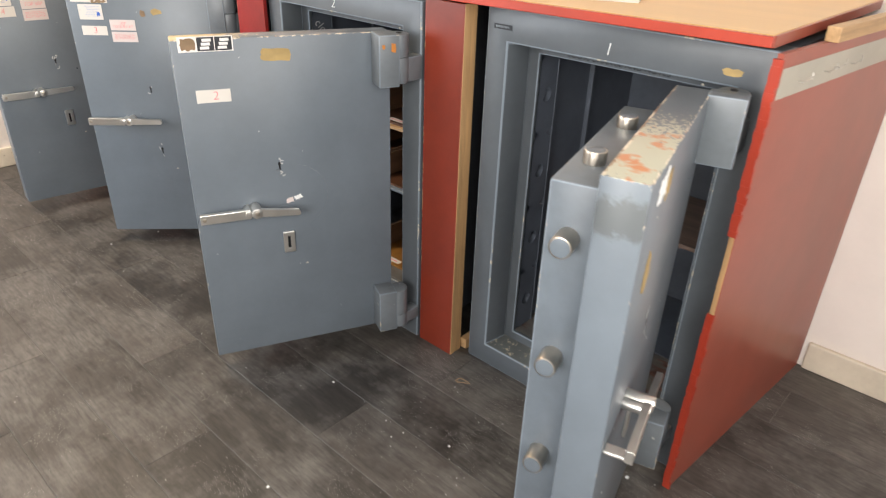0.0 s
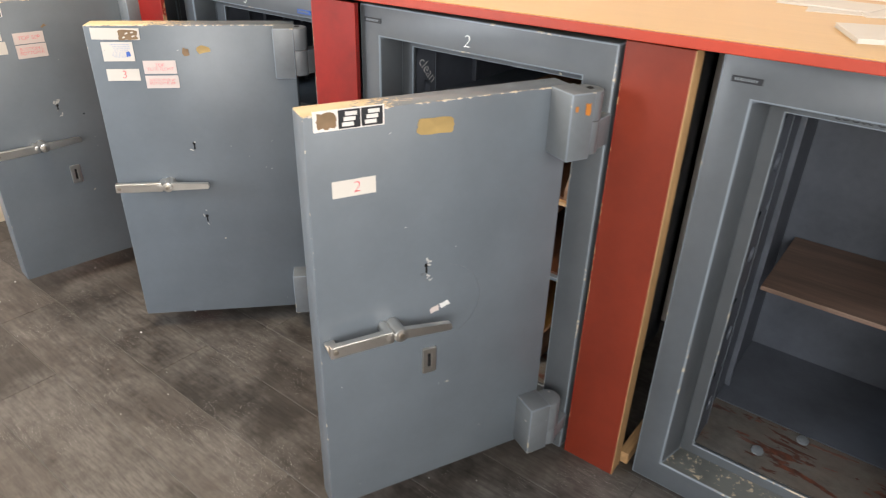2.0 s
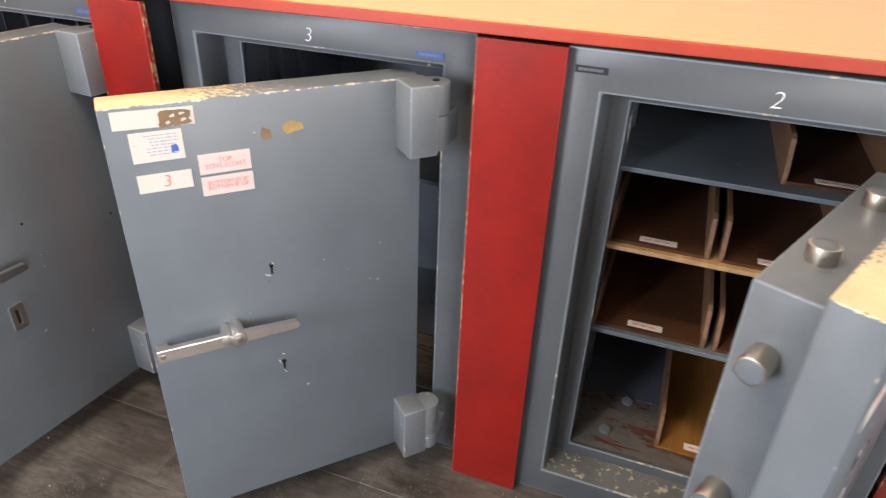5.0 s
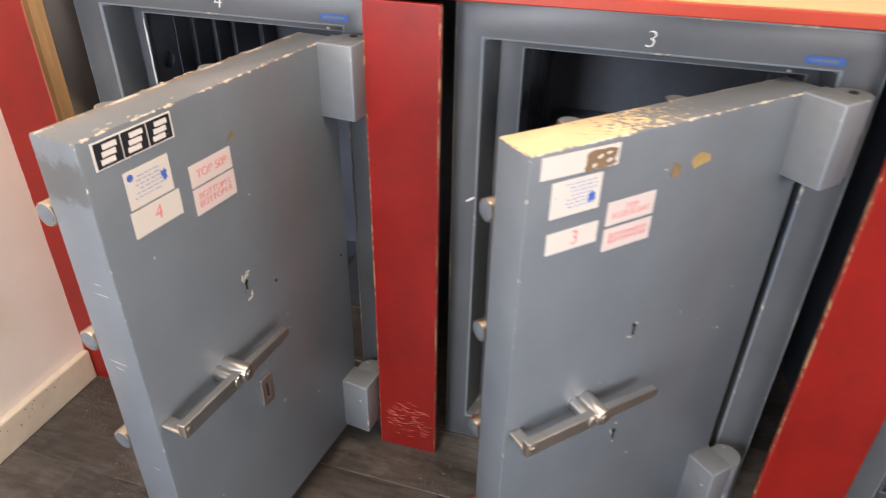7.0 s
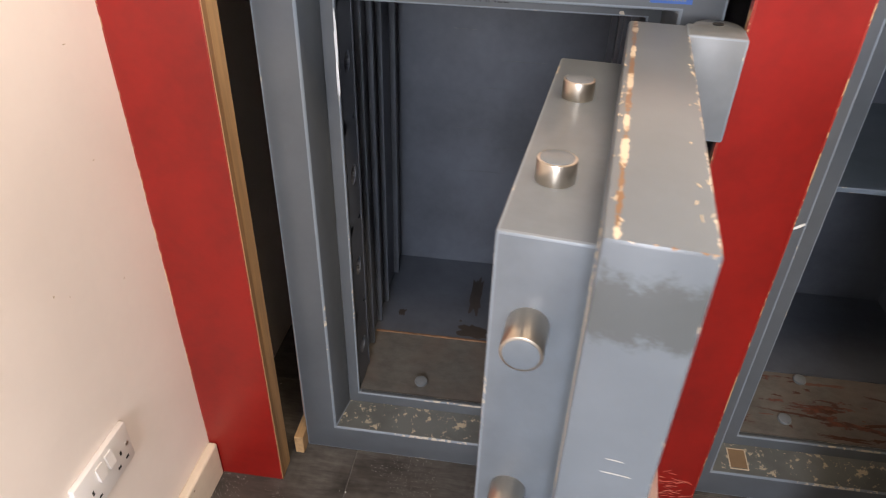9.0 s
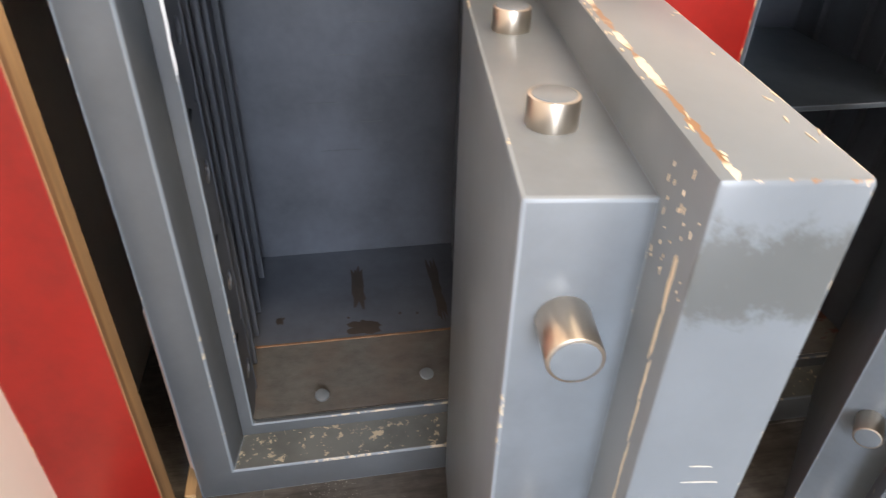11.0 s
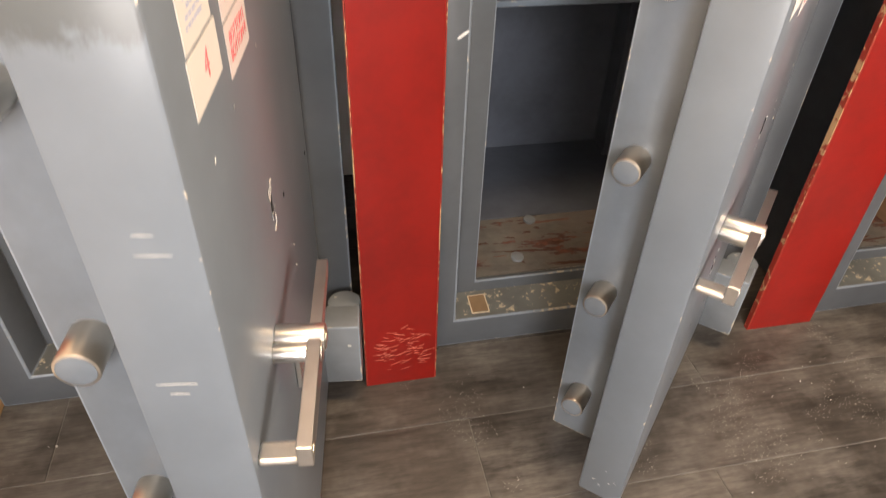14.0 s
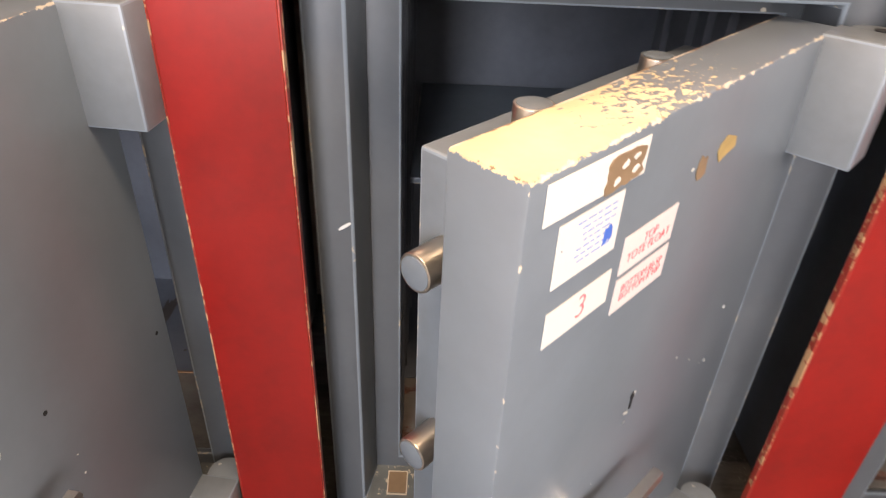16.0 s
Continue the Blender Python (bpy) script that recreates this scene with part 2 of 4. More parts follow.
def floor_material():
    m, t, b = nodes("dark_oak_vinyl", (0.06, 0.055, 0.05), 0.42)
    oi = t.nodes.new("ShaderNodeObjectInfo")
    v0 = coords(t, (0.16, 1.0, 1.0))
    off = t.nodes.new("ShaderNodeVectorMath")
    off.operation = "ADD"
    sc = t.nodes.new("ShaderNodeVectorMath")
    sc.operation = "SCALE"
    sc.inputs[0].default_value = (7.0, 13.0, 3.0)
    t.links.new(oi.outputs["Random"], sc.inputs["Scale"])
    t.links.new(v0, off.inputs[0])
    t.links.new(sc.outputs[0], off.inputs[1])
    v = off.outputs[0]
    g, fine = grain(t, v, 20.0, 7, 0.68), grain(t, v, 95.0, 4, 0.7)
    col = ramp(t, g, [(0.30, (0.022, 0.019, 0.017)), (0.50, (0.055, 0.049, 0.044)), (0.72, (0.100, 0.089, 0.079))])
    col = mix(t, 0.25, col, ramp(t, fine, [(0.36, (0.018, 0.015, 0.013)), (0.64, (0.125, 0.108, 0.092))]))
    tone = t.nodes.new("ShaderNodeHueSaturation")
    t.links.new(maths(t, "ADD", 0.55, maths(t, "MULTIPLY", oi.outputs["Random"], 0.75)), tone.inputs["Value"])
    t.links.new(col, tone.inputs["Color"])
    geo = t.nodes.new("ShaderNodeNewGeometry")
    place = geo.outputs["Position"]
    spots = maths(t, "GREATER_THAN", grain(t, place, 230.0, 2, 0.7), 0.648)
    dust = maths(t, "MULTIPLY", spots, maths(t, "GREATER_THAN", grain(t, place, 4.2, 5), 0.55))
    scuff = ramp(t, grain(t, place, 3.0, 5, 0.72), [(0.44, (0, 0, 0)), (0.62, (1, 1, 1))])
    streak = ramp(t, fine, [(0.32, (0.20,) * 3), (0.68, (0.66,) * 3)])
    col = mix(t, mix(t, 1.0, scuff, streak, "MULTIPLY"), tone.outputs[0], (0.205, 0.192, 0.176))
    col = mix(t, maths(t, "MULTIPLY", dust, 0.8), col, (0.44, 0.425, 0.40))
    t.links.new(col, b.inputs["Base Color"])
    t.links.new(ramp(t, g, [(0.3, (0.36,) * 3), (0.7, (0.52,) * 3)]), b.inputs["Roughness"])
    bump(t, b, mix(t, 0.4, g, fine), 0.14, 0.001)
    return m


vinyl = floor_material()
joint_dark = nodes("pale_joint", (0.15, 0.14, 0.13), 0.8)[0]


def rusty(name, base, amount):
    """Bare and scuffed steel plate: long smears, and rust that has broken through in drawn-out flakes."""
    m, t, b = nodes(name, base, 0.55)
    v, drawn = coords(t), coords(t, (0.35, 1.0, 1.0))
    flake = grain(t, drawn, 17.0, 6, 0.7)
    col = ramp(t, grain(t, coords(t, (0.6, 1.0, 1.0)), 30.0, 7, 0.75), [(0.3, tuple(c * 0.62 for c in base)), (0.5, base), (0.72, tuple(c * 1.3 for c in base))])
    col = mix(t, ramp(t, grain(t, v, 9.0, 5, 0.65), [(0.42, (0, 0, 0)), (0.68, (0.6,) * 3)]), col, (0.125, 0.090, 0.072))
    edge = 0.70 - amount
    col = mix(t, ramp(t, flake, [(edge, (0, 0, 0)), (edge + 0.02, (1, 1, 1))]), col, ramp(t, grain(t, v, 45.0, 4), [(0.4, (0.060, 0.024, 0.017)), (0.65, (0.150, 0.052, 0.030))]))
    t.links.new(col, b.inputs["Base Color"])
    bump(t, b, flake, 0.3, 0.001)
    return m


def highlit_worn_rim(name, base, bare, amount):
    """The rim of a painted part: an edge highlight put into the colour, worn through here and there along the arris."""
    m, t, b = nodes(name, base, 0.4)
    v = coords(t)
    g = maths(t, "ADD", maths(t, "MULTIPLY", grain(t, v, 7.0, 3), 0.6), maths(t, "MULTIPLY", grain(t, v, 70.0, 5, 0.7), 0.5))
    light = tuple(min(1, c * 1.35) for c in base)
    col = ramp(t, g, [(0.42, light), (1.0 - amount, light), (1.02 - amount, bare)])
    t.links.new(col, b.inputs["Base Color"])
    return m


grey_rim = highlit_worn_rim("highlit_worn_grey_rim", GREY, (0.50, 0.44, 0.34), 0.38)
red_rim = highlit_worn_rim("highlit_worn_red_rim", (0.20, 0.015, 0.01), (0.42, 0.24, 0.13), 0.30)
worn_edge = highlit_worn_rim("worn_red_board_edge", (0.20, 0.02, 0.012), (0.46, 0.28, 0.15), 0.44)
RIMS = {"grey_safe_paint_shaded": grey_rim, "grey_block_paint": grey_rim, "grey_hinge_paint": grey_rim, "red_gloss_paint": red_rim, "blue_grey_shelf_paint": grey_rim}
rust_floor = rusty("rusted_safe_floor", (0.118, 0.113, 0.104), 0.14)
rust_brown = painted("brown_rust", (0.085, 0.036, 0.024), 0.75, stain=0.5)
rust_pale = painted("pinkish_rust", (0.16, 0.078, 0.056), 0.75, stain=0.4)
worn_floor = rusty("scuffed_safe_floor", (0.112, 0.110, 0.102), 0.02)
stain_brown = painted("dried_brown_stain", (0.052, 0.040, 0.032), 0.5, stain=0.4)

# ---------------------------------------------------------------- mesh helpers


def box(bm, x0, x1, y0, y1, z0, z1, bevel=0.0, seg=2):
    r = bmesh.ops.create_cube(bm, size=1.0)
    vs = r["verts"]
    for v in vs:
        v.co = Vector((x0 + (v.co.x + 0.5) * (x1 - x0), y0 + (v.co.y + 0.5) * (y1 - y0), z0 + (v.co.z + 0.5) * (z1 - z0)))
    if bevel:
        es = list({e for v in vs for e in v.link_edges})
        bmesh.ops.bevel(bm, geom=es, offset=bevel, segments=seg, affect="EDGES", profile=0.5, material=1)
    return bm


def prism(bm, pts, axis, a, b):
    """Extrude a closed outline along an axis: axis 0 takes (y, z), 1 takes (x, z), 2 takes (x, y)."""
    def at(p, k):
        q = list(p)
        q.insert(axis, k)
        return bm.verts.new(q)
    lo, hi = [at(p, a) for p in pts], [at(p, b) for p in pts]
    bm.faces.new(lo), bm.faces.new(hi)
    for i in range(len(pts)):
        j = (i + 1) % len(pts)
        bm.faces.new((lo[i], lo[j], hi[j], hi[i]))
    bmesh.ops.recalc_face_normals(bm, faces=bm.faces)
    return bm


def cyl(bm, c, axis, r, length, seg=24, chamfer=0.0, r2=None):
    """A cylinder that starts at c and runs along an axis vector."""
    d = Vector(axis).normalized()
    m = Matrix.Translation(Vector(c) + d * length / 2) @ d.to_track_quat("Z", "Y").to_matrix().to_4x4()
    res = bmesh.ops.create_cone(bm, cap_ends=True, segments=seg, radius1=r, radius2=r if r2 is None else r2, depth=length, matrix=m)
    if chamfer:
        es = [e for e in {e for v in res["verts"] for e in v.link_edges} if all(len(f.verts) > 4 or len(f.verts) == 4 for f in e.link_faces) and any(len(f.verts) > 4 for f in e.link_faces)]
        bmesh.ops.bevel(bm, geom=es, offset=chamfer, segments=2, affect="EDGES", profile=0.5)
    return bm


def ring(bm, outer, inner, y0, y1, bevel=0.0, inner_back=None):
    """A rectangular frame standing in xz: outer and inner are (x0, x1, z0, z1); the opening may narrow towards its back."""
    def corners(r):
        return [(r[0], r[2]), (r[1], r[2]), (r[1], r[3]), (r[0], r[3])]
    o0, o1, i0, i1 = ([bm.verts.new((x, y, z)) for x, z in corners(r)] for r, y in ((outer, y0), (outer, y1), (inner, y0), (inner_back or inner, y1)))
    for k in range(4):
        j = (k + 1) % 4
        bm.faces.new((o0[k], o0[j], i0[j], i0[k]))
        bm.faces.new((o1[k], o1[j], i1[j], i1[k]))
        bm.faces.new((o0[k], o0[j], o1[j], o1[k]))
        bm.faces.new((i0[k], i0[j], i1[j], i1[k]))
    bmesh.ops.recalc_face_normals(bm, faces=bm.faces)
    if bevel:
        es = [e for e in bm.edges if len(e.link_faces) == 2 and e.calc_face_angle(0) > 1.0]
        bmesh.ops.bevel(bm, geom=es, offset=bevel, segments=2, affect="EDGES", profile=0.5, material=1)
    return bm


def holed_strip(bm, x, x_back, y0, y1, z0, z1, centres, r):
    """A plate in the yz plane at x, pierced by round holes that go back to x_back."""
    cuts = [z0] + [(a + b) / 2 for a, b in zip(centres, centres[1:])] + [z1]
    yc, n = (y0 + y1) / 2, 24
    for zc, lo, hi in zip(centres, cuts, cuts[1:]):
        rim, deep, frame_pts = [], [], []
        for k in range(n):
            a = 2 * math.pi * (k + 0.5) / n
            c, s = math.cos(a), math.sin(a)
            rim.append(bm.verts.new((x, yc + r * c, zc + r * s)))
            deep.append(bm.verts.new((x_back, yc + r * c, zc + r * s)))
            f = min((y1 - yc) / abs(c) if abs(c) > 1e-6 else 9, ((hi - zc) if s > 0 else (zc - lo)) / abs(s) if abs(s) > 1e-6 else 9)
            frame_pts.append(bm.verts.new((x, yc + f * c, zc + f * s)))
        for k in range(n):
            j = (k + 1) % n
            bm.faces.new((rim[k], rim[j], frame_pts[j], frame_pts[k]))
            bm.faces.new((rim[k], rim[j], deep[j], deep[k]))
        bm.faces.new(deep)
    return bm


def link(name, bm, material, smooth=False):
    me = bpy.data.meshes.new(name)
    bm.to_mesh(me)
    bm.free()
    me.materials.append(material)
    me.materials.append(RIMS.get(material.name, material))
    if smooth:
        for p in me.polygons:
            p.use_smooth = True
        me.set_sharp_from_angle(angle=radians(35))
    return new(name, me)


def part(name, bm, material, parent, label="", smooth=False, m=None):
    ob = link(name, bm, material, smooth)
    ob.parent = parent
    if m is not None:
        ob.matrix_basis = m
    return tagged(ob, label) if label else ob


def thing(name, label, category, m=None, group="", kind=""):
    ob = new(name)
    if m is not None:
        ob.matrix_basis = m
    return tagged(ob, label, category, group, kind)


def solid(name, bm, material, label, category, m=None, group="", kind="", smooth=False):
    ob = link(name, bm, material, smooth)
    if m is not None:
        ob.matrix_basis = m
    return tagged(ob, label, category, group, kind)


def words(name, text, size, material, parent, m, depth=0.0006, spacing=1.0, shear=0.0, thin=0.0):
    cu = bpy.data.curves.new(name, "FONT")
    cu.body, cu.size, cu.extrude, cu.align_x, cu.align_y = text, size, depth, "CENTER", "CENTER"
    cu.space_line, cu.space_character, cu.shear, cu.offset = 0.85, spacing, shear, thin
    tmp = bpy.data.objects.new(name, cu)
    scene.collection.objects.link(tmp)
    me = bpy.data.meshes.new_from_object(tmp.evaluated_get(bpy.context.evaluated_depsgraph_get()))
    bpy.data.objects.remove(tmp)
    me.materials.clear()
    me.materials.append(material)
    ob = new(name, me)
    ob.parent = parent
    ob.matrix_basis = m
    return ob


def on_face(x, z, y=-0.0022, tilt=0.0):
    """A pose on a front face, for flat work drawn in xy: x to the right, y up."""
    return Matrix.Translation((x, y, z)) @ pose(0, 0, 0, 90, 0, 0) @ pose(0, 0, 0, 0, 0, tilt)


def ragged(bm, w, h, seed, rough=0.18, n=22):
    """A torn flake of the given size, 1 mm thick."""
    rnd = random.Random(seed)
    pts = []
    for k in range(n):
        a = 2 * math.pi * k / n
        c, s = math.cos(a), math.sin(a)
        f = 1 / max(abs(c), abs(s)) * (1 - rough * rnd.random())
        pts.append((w / 2 * c * f, h / 2 * s * f))
    return prism(bm, pts, 2, 0, 0.0008)


# ---------------------------------------------------------------- room
def room():
    def wall(name, x0, x1, y0, y1, z0, z1, label, mat=wall_paint):
        return solid(name, box(bmesh.new(), x0, x1, y0, y1, z0, z1), mat, label, "wall", kind="structure")
    wall("wall_west", ROOM_X0 - 0.12, ROOM_X0, ROOM_Y0, ROOM_Y1 + 0.12, -0.02, ROOM_Z, "off-white painted plaster wall with scuff marks")
    wall("wall_north", ROOM_X0, ROOM_X1, ROOM_Y1, ROOM_Y1 + 0.12, -0.02, ROOM_Z, "off-white painted wall behind the counter")
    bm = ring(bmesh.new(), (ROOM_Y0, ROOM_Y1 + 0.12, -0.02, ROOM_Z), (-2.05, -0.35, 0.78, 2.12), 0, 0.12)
    solid("wall_east", bm, bounce_cut_paint, "unseen wall, darkened to cut bounced light, with an opening for a lamp", "wall", Matrix(((0, 1, 0, ROOM_X1), (1, 0, 0, 0), (0, 0, 1, 0), (0, 0, 0, 1))), kind="structure")
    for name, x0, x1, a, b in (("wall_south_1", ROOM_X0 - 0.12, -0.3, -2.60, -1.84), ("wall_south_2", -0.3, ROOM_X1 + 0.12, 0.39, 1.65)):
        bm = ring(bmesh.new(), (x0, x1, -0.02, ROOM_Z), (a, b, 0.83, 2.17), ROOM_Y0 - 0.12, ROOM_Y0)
        solid(name, bm, bounce_cut_paint, "unseen wall, darkened to cut bounced light, with an opening for a lamp", "wall", kind="structure")
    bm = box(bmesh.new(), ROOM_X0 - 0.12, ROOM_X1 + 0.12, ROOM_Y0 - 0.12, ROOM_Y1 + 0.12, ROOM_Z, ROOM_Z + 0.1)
    solid("ceiling", bm, bounce_cut_ceiling_paint, "unseen plain ceiling, darkened to cut bounced light", "ceiling", kind="structure")
    for name, (x0, x1, y0, y1), label in (
        ("baseboard_west", (ROOM_X0, ROOM_X0 + 0.020, ROOM_Y0, -0.096), "cream painted wooden skirting board with chipped paint"),
        ("baseboard_north", (0.856, ROOM_X1, ROOM_Y1 - 0.017, ROOM_Y1), "cream painted wooden skirting board, slightly chipped"),
    ):
        bm = box(bmesh.new(), x0, x1, y0, y1, 0, 0.096, 0.005)
        solid(name, bm, skirt_paint, label, "skirting board", kind="structure")

    rnd = random.Random(64)
    west = bpy.data.objects["wall_west"]
    for k in range(46):
        low = k < 34
        y, z = rnd.uniform(-0.95, -0.35), 0.100 + 0.13 * rnd.random() ** 2.2
        if not low:
            y, z = rnd.uniform(-0.9, -0.10), rnd.uniform(0.25, 1.0)
        bm = ragged(bmesh.new(), rnd.uniform(0.0015, 0.005), rnd.uniform(0.001, 0.004), rnd.randint(0, 9999), 0.5, 9)
        part("scuff", bm, brown_glue if low else cream_chip, west, m=Matrix.Translation((ROOM_X0 + 0.0006, y, z)) @ pose(0, 0, 0, 90, 0, 90))
    base = bpy.data.objects["baseboard_west"]
    for k in range(40):
        bm = ragged(bmesh.new(), rnd.uniform(0.002, 0.006), rnd.uniform(0.0015, 0.004), rnd.randint(0, 9999), 0.5, 9)
        part("scuff", bm, brown_glue, base, m=Matrix.Translation((ROOM_X0 + 0.0206, rnd.uniform(-0.95, -0.20), rnd.uniform(0.05, 0.090))) @ pose(0, 0, 0, 90, 0, 90))
    # Made-up housing around the unseen overhead area lamp.
    c = thing("added_lamp_housing", "unseen white housing added above the warm ceiling area lamp", "lamp", Matrix.Translation((-1.5, -0.75, ROOM_Z)))
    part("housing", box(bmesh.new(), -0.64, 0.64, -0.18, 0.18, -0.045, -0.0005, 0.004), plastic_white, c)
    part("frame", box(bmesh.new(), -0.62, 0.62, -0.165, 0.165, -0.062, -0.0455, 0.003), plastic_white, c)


room()


# ---------------------------------------------------------------- panels and counter
def filler_panel(x0, x1, y, batten, seed, scuffed=False, raw=pine, paint=red_paint):
    """A red board that closes the gap between two safes, on a pine batten along its right edge."""
    p = thing("filler_panel", "red painted plywood filler board with scuffed foot and bare wooden edge", "panel", pose(x0, y, 0), "boards between the safes")
    w, top = x1 - x0, 1.059 + 0.0087 * (x0 + 1.0)
    part("board", box(bmesh.new(), 0, w, 0, 0.014, 0.0, top, 0.0015), paint, p)
    if raw:
        part("edge_strip", box(bmesh.new(), w + 0.0002, w + 0.002, 0.001, 0.0135, 0.0, top), raw, p, "worn plywood edge")
    part("edge_strip", box(bmesh.new(), -0.002, -0.0002, 0.001, 0.0135, 0.0, top), worn_edge, p, "worn plywood edge")
    if batten:
        bm = box(bmesh.new(), w - 0.02, w + batten, 0.0145, 0.05, 0.0, top - 0.001, 0.002)
        part("batten", bm, pine, p, "bare pine batten")
    if not scuffed:
        return p
    rnd = random.Random(seed)
    bm = bmesh.new()
    for _ in range(70):
        cx, cz = rnd.uniform(0.01, w - 0.02), 0.03 + 0.13 * rnd.betavariate(2, 2)
        ln, a = rnd.uniform(0.004, 0.024), rnd.uniform(-0.5, 0.6)
        dx, dz = ln * math.cos(a), ln * math.sin(a)
        if cx + dx > w - 0.002:
            continue
        hgt = rnd.uniform(0.0002, 0.0006)
        prism(bm, [(cx, cz), (cx + dx, cz + dz), (cx + dx, cz + dz + hgt), (cx, cz + hgt)], 1, -0.0006, 0.0002)
    part("scratches", bm, scratch_red, p, "pale scratches near the foot")
    return p


filler_panel(-0.119, 0.014, -0.028, 0.001, 1, paint=brown_red)
filler_panel(-0.979, -0.823, -0.055, 0.0, 2, raw=None)
filler_panel(-1.823, -1.688, -0.065, 0.0, 3, True, worn_edge)
filler_panel(-2.672, -2.525, -0.094, 0.001, 4, raw=plywood)


def counter():
    c = thing("counter", "long worktop of yellow beech laminate with a red painted front edge", "counter", pose(-1.0, 0, 0, 0, -0.5, 0))
    part("worktop", box(bmesh.new(), -1.67, 1.757, -0.048, 0.73, 1.067, 1.0865, 0.001), laminate, c)
    part("front_edge", box(bmesh.new(), -1.67, 1.762, -0.062, -0.049, 1.066, 1.0855, 0.002), edge_red, c, "red painted wooden lipping")
    part("end_edge", box(bmesh.new(), 1.7575, 1.7625, -0.048, 0.73, 1.064, 1.0855, 0.001), faded_red, c)
    e = thing("end_panel", "faded red painted end board with a grey band on top", "panel", pose(0.760, -0.045, 0, 0, 0, math.degrees(math.atan2(0.803, 0.072)) - 90))
    part("board", box(bmesh.new(), 0.0, 0.012, 0.004, 0.778, 0.0, 1.072, 0.001), faded_red, e)
    part("band", box(bmesh.new(), 0.0122, 0.0128, 0.012, 0.776, 0.988, 1.045), band_paint, e, "bare grey laminate band")
    rnd = random.Random(8)
    for low, high in ((0.0, 0.52), (0.71, 1.062)):
        bm = bmesh.new()
        zs = np.linspace(low, high, 30)
        for a, b in zip(zs, zs[1:]):
            box(bm, -0.002 - 0.002 * rnd.random(), 0.0125 + 0.004 * rnd.random(), -0.003 - 0.002 * rnd.random(), 0.004, a, b + 0.001)
        part("painted_edge", bm, edge_red, e, "thick bright red paint on the raw edge")
    part("raw_edge", box(bmesh.new(), 0.001, 0.011, 0.001, 0.004, 0.49, 0.74), pine, e)
    for y, z in ((0.10, 1.011), (0.22, 1.014), (0.27, 1.016), (0.36, 1.013)):
        bm = bmesh.new()
        cyl(bm, (0.0126, y, z), (1, 0, 0), 0.0011, 0.012, 6)
        cyl(bm, (0.0242, y - 0.001, z), (0, 1, 0.15), 0.0011, 0.036, 6)
        cyl(bm, (0.0242, y + 0.034, z), (0, 0, 1), 0.0011, 0.014, 6)
        part("staple", bm, wire_metal, e, "bent wire staple")
    part("batten", box(bmesh.new(), 0.003, 0.03, 0.20, 0.778, 1.0726, 1.102, 0.002), pine_flat, e, "loose pine strip along the top")


counter()


# ---------------------------------------------------------------- safes


def bolt(parent, c, d, length):
    bm = cyl(bmesh.new(), c, d, 0.0176, length, 32, 0.0012)
    end = Vector(c) + Vector(d) * (length - 0.001)
    part("bolt_end", cyl(bmesh.new(), end, d, 0.0152, 0.0016, 28, 0.0004), block_paint, parent, "grey painted bolt end", True)
    return part("bolt", bm, bolt_steel, parent, "round steel locking bolt", True)


def handle(door, lever_drop):
    """A fixed grip on a square foot beside a lever that turns on a round post, both standing off the face."""
    bm = box(bmesh.new(), 0.010, 0.139, -0.048, -0.034, 0.455, 0.481, 0.0012)
    box(bm, 0.010, 0.032, -0.036, 0.0, 0.457, 0.465, 0.003)
    part("grip", bm, handle_metal, door, "satin metal grip")
    part("screw", cyl(bmesh.new(), (0.020, -0.0475, 0.468), (0, -1, 0), 0.0055, 0.0014, 18, 0.0005), bolt_steel, door, smooth=True)
    bm = cyl(bmesh.new(), (0.134, 0.0, 0.468), (0, -1, 0), 0.0105, 0.049, 24, 0.001)
    part("post", bm, handle_metal, door, "round metal post", True)
    bm = bmesh.new()
    cyl(bm, (0.155, 0.0, 0.468), (0, -1, 0), 0.0145, 0.051, 28, 0.002)
    far = 0.268
    prism(bm, [(0.155, 0.457), (far, 0.459 - lever_drop), (far + 0.004, 0.465 - lever_drop), (far, 0.475 - lever_drop), (0.155, 0.480)], 1, -0.047, -0.035)
    part("lever", bm, handle_metal, door, "satin metal turning lever", True)
    part("pivot_screw", cyl(bmesh.new(), (0.155, -0.0505, 0.468), (0, -1, 0), 0.0065, 0.0016, 18, 0.0005), bolt_steel, door, smooth=True)


def keyhole(door, x, z, seed, plate, marks=11):
    if plate:
        bm = ring(bmesh.new(), (x - 0.016, x + 0.016, z - 0.032, z + 0.032), (x - 0.004, x + 0.004, z - 0.019, z + 0.019), -0.007, -0.0005, 0.0012)
        part("escutcheon", bm, handle_metal, door, "small metal keyhole plate")
        part("keyhole", box(bmesh.new(), x - 0.0045, x + 0.0045, -0.0025, -0.0006, z - 0.0195, z + 0.0195), dark_hole, door)
        return
    bm = bmesh.new()
    cyl(bm, (x, -0.0012, z + 0.006), (0, 1, 0), 0.0045, 0.001, 14)
    box(bm, x - 0.002, x + 0.002, -0.0012, -0.0002, z - 0.013, z + 0.006)
    part("keyhole", bm, dark_hole, door)
    rnd = random.Random(seed)
    for k in range(marks):
        up = 0.016 if k % 2 else -0.020
        bm = ragged(bmesh.new(), rnd.uniform(0.003, 0.006), rnd.uniform(0.005, 0.014), rnd.randint(0, 9999), 0.55)
        part("bare_patch", bm, hinge_paint if k % 4 == 0 else bare_metal, door, m=on_face(x + rnd.uniform(-0.010, 0.010), z + up + rnd.uniform(-0.010, 0.010), -0.0006 - 0.0003 * rnd.random(), rnd.uniform(0, 180)))


